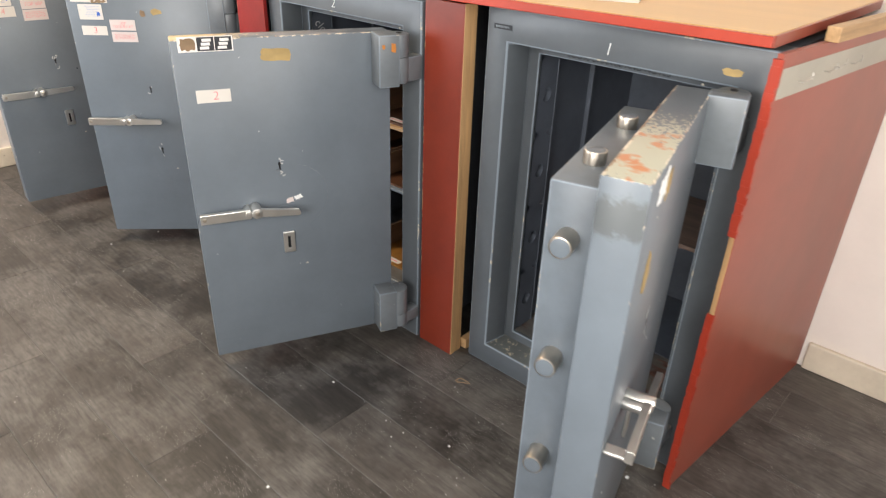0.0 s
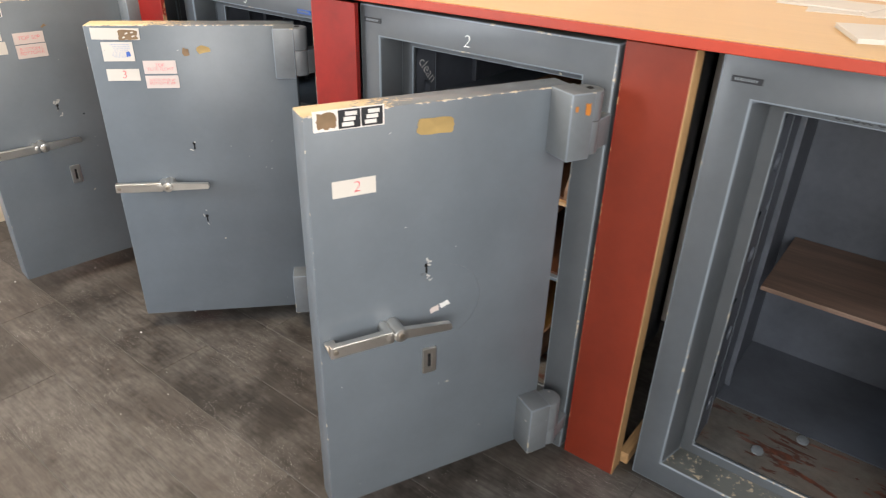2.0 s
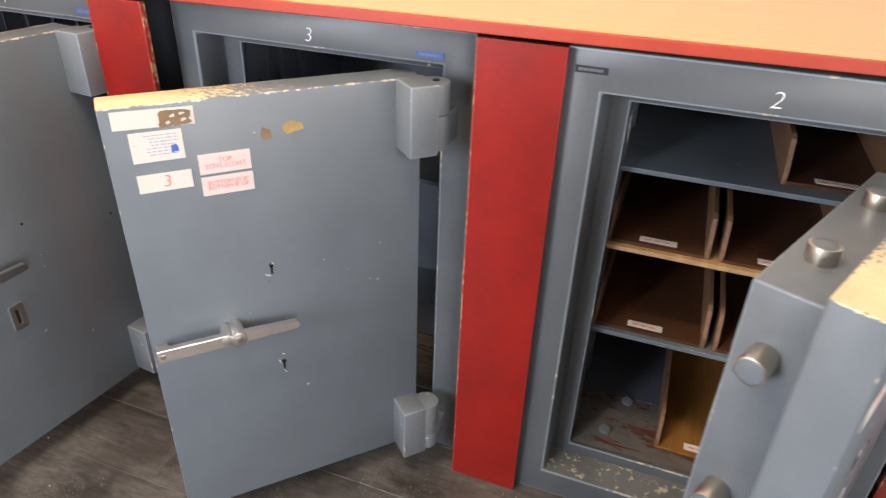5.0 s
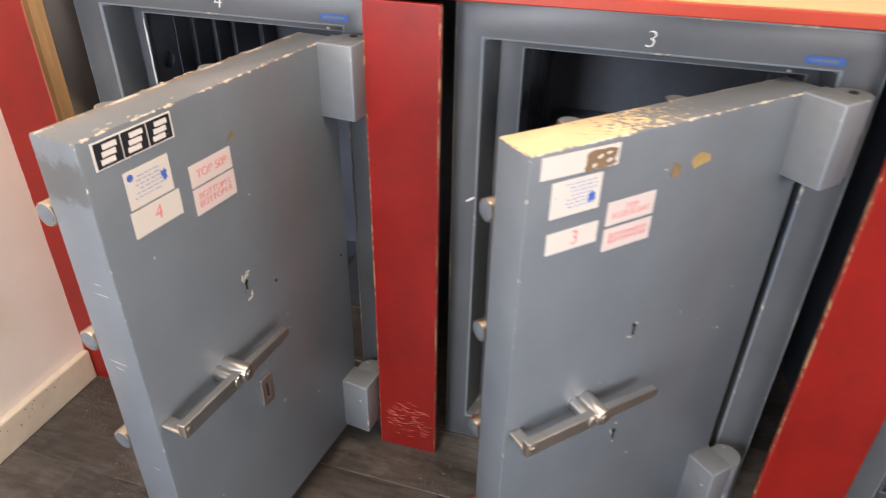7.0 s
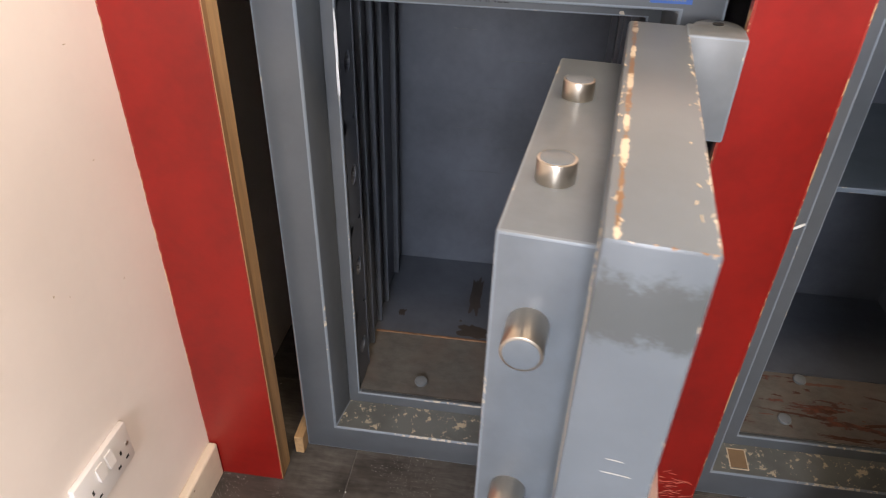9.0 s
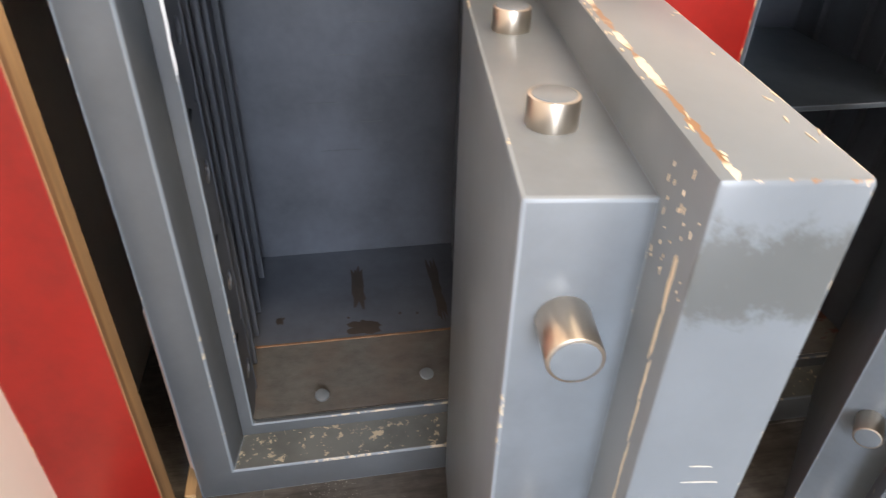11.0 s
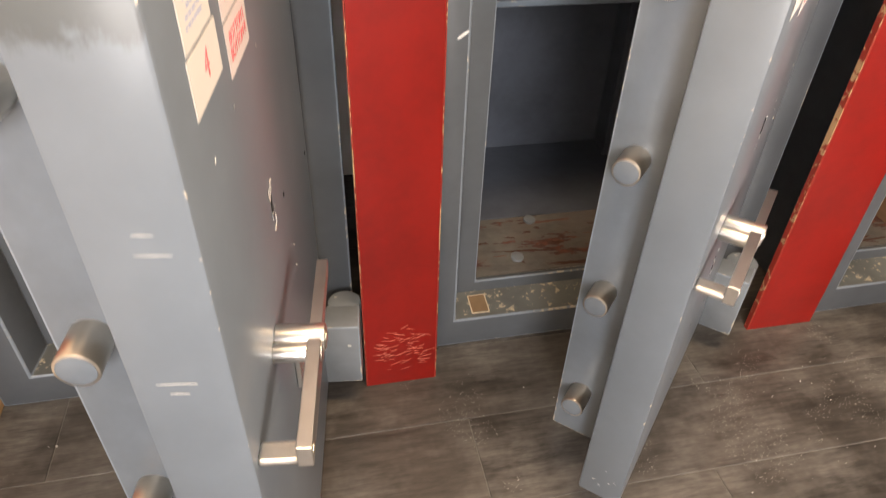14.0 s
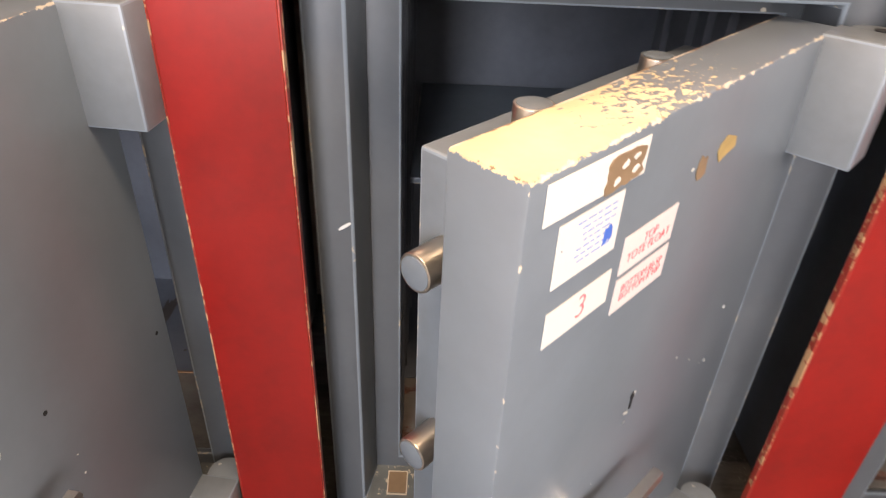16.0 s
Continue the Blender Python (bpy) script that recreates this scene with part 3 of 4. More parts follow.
def sticker(door, x0, x1, z0, z1, mat=paper, tilt=0.0, label="white paper label"):
    bm = box(bmesh.new(), -(x1 - x0) / 2, (x1 - x0) / 2, -(z1 - z0) / 2, (z1 - z0) / 2, 0, 0.0008)
    return part("label", bm, mat, door, label, m=on_face((x0 + x1) / 2, (z0 + z1) / 2, -0.0004, tilt))


def text_on(door, text, x, z, size, mat=red_ink, tilt=0.0):
    return words("writing", text, size, mat, door, on_face(x, z, -0.0016, tilt), 0.0002, 0.95, 0.08, -0.018 * size)


def scrawl(door, x0, x1, z0, z1, rows, mat, seed):
    """Unreadable lines of print: short bars."""
    rnd = random.Random(seed)
    bm = bmesh.new()
    for r in range(rows):
        z = z1 - (r + 0.5) * (z1 - z0) / rows
        x = x0 + rnd.uniform(0, 0.25) * (x1 - x0)
        while x < x1 - 0.004:
            w = rnd.uniform(0.004, 0.011)
            box(bm, x, min(x + w, x1), -0.0016, -0.0013, z - 0.0005, z + 0.0005)
            x += w + 0.0025
    part("print", bm, mat, door)


def maker_plate(door, x0, z, lost):
    """A strip of dark squares with a pale shape in each; lost squares are torn down to the glue."""
    w, hgt = 0.041, 0.032
    part("maker_plate", box(bmesh.new(), x0 - 0.002, x0 + 3 * w + 0.002, -0.0008, 0, z - hgt / 2 - 0.002, z + hgt / 2 + 0.002), plastic_white, door, "dark maker's plate with pale shapes")
    for k in range(3):
        a = x0 + k * w
        if k in lost:
            part("glue_patch", ragged(bmesh.new(), w * 0.9, hgt * 0.95, 31 + k, 0.25), brown_glue, door, m=on_face(a + w / 2, z, -0.0009))
            continue
        part("plate_square", box(bmesh.new(), a + 0.001, a + w - 0.001, -0.0014, -0.0008, z - hgt / 2, z + hgt / 2), black_ink, door)
        bm = bmesh.new()
        for dz, dx in ((-0.009, -0.003), (0.0, 0.0), (0.009, 0.003)):
            box(bm, a + 0.010 + dx, a + w - 0.010 + dx, -0.0019, -0.0015, z + dz - 0.0034, z + dz + 0.0034)
        part("plate_shape", bm, plastic_white, door)


def hinge(door, z0, z1, upper):
    """The block on the door's face and the round knuckle at its end; the frame's own knuckle sits below it."""
    bm = bmesh.new()
    if upper:
        box(bm, 0.496, 0.552, -0.068, 0.004, z0, z1, 0.003)
        cut = z0 + 0.075
    else:
        box(bm, 0.488, 0.545, -0.064, 0.004, z0, z1, 0.003)
        cut = z0 + 0.052
    cyl(bm, (0.556, -0.036, cut), (0, 0, 1), 0.030, z1 - cut - 0.001, 28, 0.002)
    part("hinge_block", bm, hinge_paint, door, "square grey hinge block with chipped paint", True)
    if upper:
        part("hinge_pin", cyl(bmesh.new(), (0.560, -0.036, z1 - 0.003), (0, 0, 1), 0.007, 0.0035, 16), dark_hole, door)
    return cut


def hinge_lug(s, door, z0, z1):
    """The fixed knuckle, welded to the front frame."""
    p = door.matrix_basis @ Vector((0.558, -0.036, 0))
    bm = cyl(bmesh.new(), (p.x, p.y, z0), (0, 0, 1), 0.0285, z1 - z0, 28, 0.002)
    box(bm, p.x - 0.012, p.x + 0.024, p.y, 0.003, z0 + 0.002, z1 - 0.002, 0.002)
    part("hinge_lug", bm, hinge_paint, s, smooth=True)


def safe_door(safe, f, theta, mat, zb, thick=0.068, block=0.082, mid=0.046):
    """Flange slab, thinner locking block behind it, bolts, hinges and handle. Local x runs from the free edge to the hinge, y goes inwards."""
    bm = box(bmesh.new(), EDGE, DOOR_W, 0, thick, 0, DOOR_H, 0.004)
    door = part("door", bm, mat, safe, "thick open steel door, paint worn along its top", True, pose(f[0], f[1], zb, 0, 0, theta))
    bm = box(bmesh.new(), EDGE + 0.055, DOOR_W - 0.05, thick - 0.002, thick + block, 0.056, DOOR_H - 0.042, 0.003)
    part("locking_block", bm, block_paint, door, "grey steel block that carries the bolts", True)
    yb = thick + mid
    for z in (0.155, 0.367, 0.577, 0.790):
        bolt(door, (EDGE + 0.057, yb, z), (-1, 0, 0), 0.040)
    for x in (0.154, 0.360):
        bolt(door, (x, yb, DOOR_H - 0.044), (0, 0, 1), 0.023)
        bolt(door, (x, yb, 0.058), (0, 0, -1), 0.020)
    for low, high, upper in ((0.786, DOOR_H + 0.002, True), (0.010, 0.150, False)):
        cut = hinge(door, low, high, upper)
        hinge_lug(safe, door, zb + low + 0.006, zb + cut - 0.001)
    return door


def flecks(door, seed, n):
    """Small knocks in the paint."""
    rnd = random.Random(seed)
    for _ in range(n):
        bm = ragged(bmesh.new(), rnd.uniform(0.0015, 0.006), rnd.uniform(0.001, 0.0025), rnd.randint(0, 9999), 0.5, 9)
        part("paint_chip", bm, bare_metal if rnd.random() < 0.5 else hinge_paint, door, m=on_face(rnd.uniform(0.03, 0.47), rnd.uniform(0.03, 0.9), -0.0006, rnd.uniform(-40, 60)))


def sloped_sill(bm, front, back, y0, y1, z0, z1):
    """A 1 mm sheet on the bottom of the opening, rising and narrowing towards its back."""
    rows = [[bm.verts.new((x, y, z + up)) for x, y, z in ((front[0], y0, z0), (front[1], y0, z0), (back[1], y1, z1), (back[0], y1, z1))] for up in (0.0, 0.001)]
    bm.faces.new(rows[0]), bm.faces.new(rows[1])
    for k in range(4):
        j = (k + 1) % 4
        bm.faces.new((rows[0][k], rows[0][j], rows[1][j], rows[1][k]))
    bmesh.ops.recalc_face_normals(bm, faces=bm.faces)
    return bm


def safe(x0, x1, y0, label, left, right, ribs, sockets, splay=0.014, step=0.036, plate=None, lap=0.0):
    """The shell of one safe: front frame, stepped rebate, lined inside, with bolt sockets down its left side."""
    h, d = 1.056 + 0.0087 * (x0 + 1.0), 0.68
    s = thing("safe", label, "safe", pose(x0, y0, 0), "safes under the counter")
    w = x1 - x0
    a, b = left, w - right
    a2, b2 = a + step, b - 0.030
    part("front_frame", ring(bmesh.new(), (-lap, w, 0, h), (a, b, 0.070, 0.984), 0.0, 0.074, 0.004, (a + splay, b - 0.010, 0.078, 0.976)), shaded_steel_paint, s, smooth=True)
    part("rebate", ring(bmesh.new(), (0.002, w - 0.002, 0.002, h - 0.002), (a2, b2, 0.106, 0.955), 0.0742, 0.088, 0.003), shaded_steel_paint, s, smooth=True)
    part("shell", ring(bmesh.new(), (0.004, w - 0.004, 0.004, h - 0.004), (a2 - 0.016, b2 + 0.016, 0.098, 0.957), 0.0882, d), inner_paint, s, "dark grey painted lining")
    part("back_plate", box(bmesh.new(), 0.004, w - 0.004, d - 0.05, d - 0.002, 0.05, 0.995), inner_paint, s)
    part("sill", sloped_sill(bmesh.new(), (a + 0.001, b - 0.001), (a + splay, b - 0.010), 0.003, 0.0738, 0.0702, 0.0781), sill_paint, s, "sill with chipped and flaking paint")
    part("floor_plate", box(bmesh.new(), a2 - 0.015, b2 + 0.015, 0.0885, 0.29, 0.0985, 0.1045), plate or rust_floor, s, "bare rusty steel floor plate")
    part("back_floor", box(bmesh.new(), a2 - 0.015, b2 + 0.015, 0.292, d - 0.051, 0.0985, 0.106), inner_paint, s)
    bm = holed_strip(bmesh.new(), a2, a2 - 0.0155, 0.088, 0.166, 0.107, 0.954, [0.205, 0.418, 0.627, 0.842], 0.019)
    part("bolt_socket_strip", bm, inner_paint, s, "steel strip pierced by round bolt sockets")
    part("strip_edge", box(bmesh.new(), a2 - 0.0158, a2 + 0.0015, 0.1662, 0.172, 0.107, 0.954, 0.001), inner_paint, s)
    for y in ribs:
        part("rib", box(bmesh.new(), a2 - 0.0165, a2 - 0.002, y, y + 0.010, 0.107, 0.954, 0.002), inner_paint, s)
        part("rib", box(bmesh.new(), b2 + 0.002, b2 + 0.0165, y, y + 0.010, 0.107, 0.954, 0.002), inner_paint, s)
    for x, y in sockets:
        part("bolt_plug", cyl(bmesh.new(), (x, y, 0.1046), (0.08, -0.15, 1), 0.0145, 0.008, 28, 0.003), hinge_paint, s, "grey painted bolt plug", True)
    return s


def chalk_mark(s, text, x, z, size=0.040):
    words("chalk_number", text, size, chalk, s, on_face(x, z, -0.0012), 0.0004, 1.0, 0.15, -0.0007)


def tape(s, x, z, mat, w=0.055):
    part("label_tape", box(bmesh.new(), x - w / 2, x + w / 2, -0.0016, -0.0002, z - 0.006, z + 0.006), mat, s)
    scr = bmesh.new()
    for k in range(9):
        box(scr, x - w * 0.4 + k * w * 0.085, x - w * 0.4 + k * w * 0.085 + w * 0.06, -0.002, -0.0017, z - 0.0025, z + 0.0025)
    part("label_print", scr, hinge_paint, s)


def local(s, p):
    return (p[0] - s.matrix_basis.translation.x, p[1] - s.matrix_basis.translation.y)


# safe one: empty but for a brown board shelf
s1 = safe(0.050, 0.755, 0.020, "grey steel safe standing open, with a brown shelf inside", 0.066, 0.072, (0.36,), ((0.245, 0.155), (0.325, 0.265)), 0.020, 0.048)
d1 = safe_door(s1, local(s1, (0.814, -0.588)), 105.4, orange_wear_paint, 0.074, 0.0685, 0.081, 0.044)
handle(d1, 0.02)
keyhole(d1, 0.235, 0.579, 11, False)
keyhole(d1, 0.238, 0.347, 12, True)
part("torn_label", ragged(bmesh.new(), 0.05, 0.075, 5, 0.4), tan_glue, d1, "torn label and glue", m=on_face(0.10, 0.745, -0.0005))
part("torn_label", ragged(bmesh.new(), 0.09, 0.05, 6, 0.5), chalk, d1, m=on_face(0.10, 0.88, -0.0005))
part("torn_label", ragged(bmesh.new(), 0.04, 0.045, 7, 0.4), tan_glue, d1, m=on_face(0.145, 0.87, -0.0014))
flecks(d1, 3, 14)
chalk_mark(s1, "1", 0.344, 1.012)
tape(s1, 0.050, 1.020, black_ink)
part("wear_patch", ragged(bmesh.new(), 0.045, 0.016, 9, 0.3), tan_glue, s1, m=on_face(0.62, 1.012, -0.0004))
words("writing", "LOOSE CHANGE AND NOTES", 0.020, black_ink, s1, on_face(0.33, 0.968, 0.0735), 0.0002)
part("shelf", box(bmesh.new(), 0.128, 0.598, 0.285, 0.625, 0.468, 0.480, 0.001), shelf_wood, s1, "loose brown wooden board shelf")

# safe two: shelves of coin trays
s2 = safe(-0.829, -0.132, -0.030, "grey steel safe with shelves of wooden coin trays", 0.066, 0.072, (0.36,), ((0.185, 0.150), (0.225, 0.275)), 0.014, 0.046)
d2 = safe_door(s2, local(s2, (-0.418, -0.588)), 65.3, half_worn_paint, 0.063, 0.062)
handle(d2, 0.012)
maker_plate(d2, 0.022, 0.906, (0,))
part("glue_patch", ragged(bmesh.new(), 0.078, 0.032, 14, 0.12), tan_glue, d2, "tan glue left by a plate", m=on_face(0.247, 0.873, -0.0005, -2))
sticker(d2, 0.046, 0.128, 0.764, 0.796)
text_on(d2, "2", 0.092, 0.7800, 0.030)
keyhole(d2, 0.232, 0.579, 21, False)
keyhole(d2, 0.240, 0.348, 22, True)
part("torn_label", ragged(bmesh.new(), 0.024, 0.016, 15, 0.3), pink_paper, d2, "torn pink label", m=on_face(0.252, 0.475, -0.0005, 10))
part("torn_label", ragged(bmesh.new(), 0.026, 0.018, 16, 0.6), chalk, d2, m=on_face(0.276, 0.481, -0.0006, 20))
part("orange_patch", ragged(bmesh.new(), 0.014, 0.026, 17, 0.25), orange_spot, d2, m=on_face(0.535, 0.888, -0.0688))
part("orange_patch", ragged(bmesh.new(), 0.008, 0.012, 18, 0.25), orange_spot, d2, m=on_face(0.508, 0.891, -0.0688))
arc = random.Random(52)
for k in range(26):
    ang = math.radians(70 - 5.2 * k)
    bm = ragged(bmesh.new(), arc.uniform(0.004, 0.012), arc.uniform(0.0006, 0.0014), arc.randint(0, 9999), 0.5, 8)
    part("rub_mark", bm, hinge_paint, d2, m=on_face(0.255 + 0.105 * math.cos(ang), 0.485 + 0.095 * math.sin(ang), -0.0003, math.degrees(ang) + 90))
flecks(d2, 4, 12)
chalk_mark(s2, "2", 0.334, 1.010)
tape(s2, 0.045, 1.022, black_ink)
words("chalk_word", "clean", 0.042, chalk, s2, Matrix.Translation((0.1138, 0.130, 0.890)) @ pose(0, 0, 0, 90, 0, 90) @ pose(0, 0, 0, 0, 0, -50), 0.0003, 1.0, 0.2, -0.0008)

# safe three: one steel shelf
s3 = safe(-1.661, -1.000, 0.016, "grey steel safe with one steel shelf and rusty floor", 0.030, 0.066, (0.238, 0.323, 0.404, 0.537), ((0.200, 0.137), (0.270, 0.270)), 0.016, 0.060, lap=0.023)
d3 = safe_door(s3, local(s3, (-1.4645, -0.430)), 46.8, door_paint, 0.054, 0.068, 0.078, 0.0425)
handle(d3, 0.0)
sticker(d3, 0.020, 0.143, 0.880, 0.910, tilt=-1)
part("glue_patch", ragged(bmesh.new(), 0.055, 0.030, 41, 0.25), brown_glue, d3, "brown glue where a plate was", m=on_face(0.112, 0.893, -0.0013))
for dx, dz, sd in ((-0.004, 0.004, 71), (0.010, 0.006, 72), (0.012, -0.004, 73), (-0.012, -0.007, 74)):
    part("paper_scrap", ragged(bmesh.new(), 0.010, 0.005, sd, 0.5, 12), paper, d3, m=on_face(0.114 + dx, 0.893 + dz, -0.0021, 15))
sticker(d3, 0.040, 0.120, 0.823, 0.874, label="white printed label")
scrawl(d3, 0.06, 0.112, 0.832, 0.870, 7, blue_ink, 1)
part("stamp", ragged(bmesh.new(), 0.014, 0.018, 61, 0.55, 16), blue_stamp, d3, m=on_face(0.106, 0.842, -0.0009))
sticker(d3, 0.040, 0.125, 0.770, 0.802)
text_on(d3, "3", 0.085, 0.7860, 0.030)
sticker(d3, 0.138, 0.224, 0.788, 0.824, pink_paper)
text_on(d3, "TOP\nTOTE FLOAT", 0.181, 0.8060, 0.0125)
sticker(d3, 0.138, 0.225, 0.748, 0.783, pink_paper)
text_on(d3, "BOTTOM @ 5P\nBOTTOM R 10P", 0.1815, 0.7660, 0.0105)
part("glue_patch", ragged(bmesh.new(), 0.045, 0.026, 43, 0.6, 9), tan_glue, d3, "tan glue flake", m=on_face(0.297, 0.852, -0.0005, 15))
part("glue_patch", ragged(bmesh.new(), 0.020, 0.026, 44, 0.6, 9), brown_glue, d3, m=on_face(0.255, 0.848, -0.0005))
keyhole(d3, 0.238, 0.579, 31, False, 3)
keyhole(d3, 0.242, 0.343, 32, False, 5)
flecks(d3, 5, 16)
chalk_mark(s3, "3", 0.308, 1.008)
tape(s3, 0.570, 1.000, blue_tape)
slope = pose(0, 0, 0, 6.3, 0, 0)
part("keep_recess", ring(bmesh.new(), (0.069, 0.107, 0.012, 0.062), (0.071, 0.105, 0.014, 0.060), -0.0006, 0.0008), cream_chip, s3, "worn pale rim of a recess in the sill", m=Matrix.Translation((0, 0, 0.0715)) @ slope @ Matrix(((1, 0, 0, 0), (0, 0, 1, 0), (0, -1, 0, 0), (0, 0, 0, 1))))
part("recess_floor", box(bmesh.new(), 0.071, 0.105, 0.016, 0.060, -0.0002, 0.0002), brown_glue, s3, m=Matrix.Translation((0, 0, 0.0717)) @ slope)
rust_rnd = random.Random(33)
for s_, n, x0, x1, y0, y1 in ((s3, 26, 0.11, 0.54, 0.10, 0.285), (s1, 22, 0.14, 0.58, 0.10, 0.285), (s2, 14, 0.13, 0.30, 0.10, 0.285)):
    for k in range(n):
        long = k % 5 == 0
        w, d = (rust_rnd.uniform(0.08, 0.17), rust_rnd.uniform(0.008, 0.016)) if long else (rust_rnd.uniform(0.008, 0.045), rust_rnd.uniform(0.005, 0.014))
        bm = ragged(bmesh.new(), w, d, rust_rnd.randint(0, 9999), 0.75, 30)
        part("rust_flake", bm, rust_brown if k % 3 else rust_pale, s_, m=Matrix.Translation((rust_rnd.uniform(x0 + w / 2, x1 - w / 2), rust_rnd.uniform(y0, y1), 0.1040 + 0.0001 * k / n)) @ pose(0, 0, 0, 0, 0, rust_rnd.uniform(-12, 12)))
words("writing", "10P AND 5P", 0.018, black_ink, s3, on_face(0.30, 0.970, 0.0735), 0.0002)
part("shelf", box(bmesh.new(), 0.098, 0.560, 0.17, 0.625, 0.649, 0.660, 0.002), shelf_paint, s3, "grey painted steel shelf")
part("chip", ragged(bmesh.new(), 0.022, 0.005, 45, 0.4, 9), chalk, s3, m=on_face(0.018, 0.668, -0.0006, 35))

# safe four: empty
s4 = safe(-2.500, -1.836, 0.006, "grey steel safe standing open and empty", 0.069, 0.060, (0.238, 0.323, 0.404, 0.537), ((0.236, 0.129), (0.453, 0.157)), plate=worn_floor)
d4 = safe_door(s4, local(s4, (-1.957, -0.589)), 83.1, plain_door_paint, 0.062, 0.0750, 0.077, 0.0434)
handle(d4, -0.004)
maker_plate(d4, 0.024, 0.892, ())
sticker(d4, 0.055, 0.130, 0.806, 0.858, label="white printed label")
scrawl(d4, 0.062, 0.115, 0.816, 0.850, 6, blue_ink, 2)
part("stamp", cyl(bmesh.new(), (0.064, -0.0017, 0.849), (0, 1, 0), 0.005, 0.0005, 16), blue_stamp, d4)
part("stamp", ragged(bmesh.new(), 0.013, 0.018, 62, 0.55, 16), blue_stamp, d4, m=on_face(0.118, 0.833, -0.0009))
sticker(d4, 0.052, 0.137, 0.765, 0.803)
text_on(d4, "4", 0.095, 0.7850, 0.030)
sticker(d4, 0.161, 0.247, 0.790, 0.824, pink_paper)
text_on(d4, "TOP 50P", 0.204, 0.8070, 0.018)
sticker(d4, 0.161, 0.248, 0.746, 0.787, pink_paper)
text_on(d4, "BOTTOM L\nBOTTOM R", 0.204, 0.7670, 0.0145)
keyhole(d4, 0.235, 0.579, 51, False)
keyhole(d4, 0.239, 0.341, 52, True)
for x, z in ((0.31, 0.542), (0.520, 0.476)):
    part("drill_hole", cyl(bmesh.new(), (x, -0.0008, z), (0, 1, 0), 0.003, 0.0006, 12), dark_hole, d4)
part("glue_patch", ragged(bmesh.new(), 0.022, 0.012, 46, 0.6, 9), brown_glue, d4, m=on_face(0.253, 0.838, -0.0005, 30))
flecks(d4, 6, 14)


for x, y, w, d, sd in ((0.330, 0.47, 0.035, 0.20, 81), (0.335, 0.325, 0.085, 0.055, 82), (0.520, 0.44, 0.030, 0.26, 83), (0.145, 0.37, 0.022, 0.030, 84), (0.42, 0.36, 0.008, 0.010, 85), (0.46, 0.355, 0.007, 0.008, 86), (0.30, 0.36, 0.007, 0.008, 87)):
    part("stain", ragged(bmesh.new(), w, d, sd, 0.45, 26), stain_brown, s4, "dried brown stain", m=Matrix.Translation((x, y, 0.1054)))
part("seam", box(bmesh.new(), 0.095, 0.57, 0.288, 0.2935, 0.104, 0.1074, 0.0008), tray_edge, s4, "bare bright edge of the floor plate")
for z, x in ((0.905, 0.30), (0.83, 0.36), (0.77, 0.25), (0.70, 0.40), (0.63, 0.33), (0.58, 0.45), (0.52, 0.28), (0.47, 0.38), (0.40, 0.31)):
    part("scrape", ragged(bmesh.new(), 0.05 + 0.25 * (z * 7 % 1) * 0.3, 0.0022, int(z * 1000), 0.6, 18), shaded_steel_paint, s4, m=on_face(x, z, 0.6296))


def edge_dash(door, y, z, w, mat=bare_metal):
    bm = bmesh.new()
    prism(bm, [(y, z), (y + w, z + 0.0005), (y + w * 0.6, z + 0.0009), (y + 0.002, z + 0.0003)], 0, EDGE - 0.0006, EDGE + 0.0004)
    part("scratch", bm, mat, door)


for y, z, w in ((0.026, 0.714, 0.014), (0.018, 0.698, 0.024), (0.026, 0.577, 0.030), (0.034, 0.566, 0.014), (0.022, 0.36, 0.010)):
    edge_dash(d4, y, z, w)
for y, z, w in ((0.02, 0.045, 0.004), (0.035, 0.030, 0.004), (0.012, 0.052, 0.005), (0.03, 0.07, 0.003), (0.045, 0.038, 0.004)):
    edge_dash(d3, y, z, w)
rnd = random.Random(21)
for k in range(6):
    part("flake", ragged(bmesh.new(), 0.0042 - 0.0005 * k, 0.042, 200 + k, 0.7, 16), cream_chip, d4, m=Matrix.Translation((0.022 - 0.001 * k + 0.001 * rnd.random(), 0.0748, 0.845 - 0.036 * k)) @ pose(0, 0, 0, -90, 0, 0))
for k in range(26):
    part("chip", ragged(bmesh.new(), rnd.uniform(0.0006, 0.0016), rnd.uniform(0.001, 0.006), rnd.randint(0, 9999), 0.6, 8), cream_chip, d4, m=Matrix.Translation((rnd.uniform(0.008, 0.055), 0.0748, rnd.uniform(0.84, 0.908))) @ pose(0, 0, 0, -90, 0, rnd.uniform(-30, 30)))
for k in range(40):
    x, z = rnd.uniform(0.012, 0.42), DOOR_H - 0.0003
    part("chip", ragged(bmesh.new(), rnd.uniform(0.002, 0.012), rnd.uniform(0.0008, 0.0024), rnd.randint(0, 9999), 0.6, 10), cream_chip, d4, m=Matrix.Translation((x, 0.0735 - 0.010 * rnd.random() ** 2 if k % 3 else 0.004 + 0.014 * rnd.random() ** 2, z)) @ pose(0, 0, 0, 0, 0, rnd.uniform(-25, 25)))
chalk_mark(s4, "4", 0.346, 1.010)
tape(s4, 0.590, 1.000, blue_tape)
words("writing", "50P FLOAT PANEL", 0.018, black_ink, s4, on_face(0.30, 0.970, 0.0735), 0.0002)
part("chip", ragged(bmesh.new(), 0.006, 0.17, 47, 0.5, 30), chalk, s4, "long strip of flaked paint", m=on_face(0.104, 0.86, 0.0736))


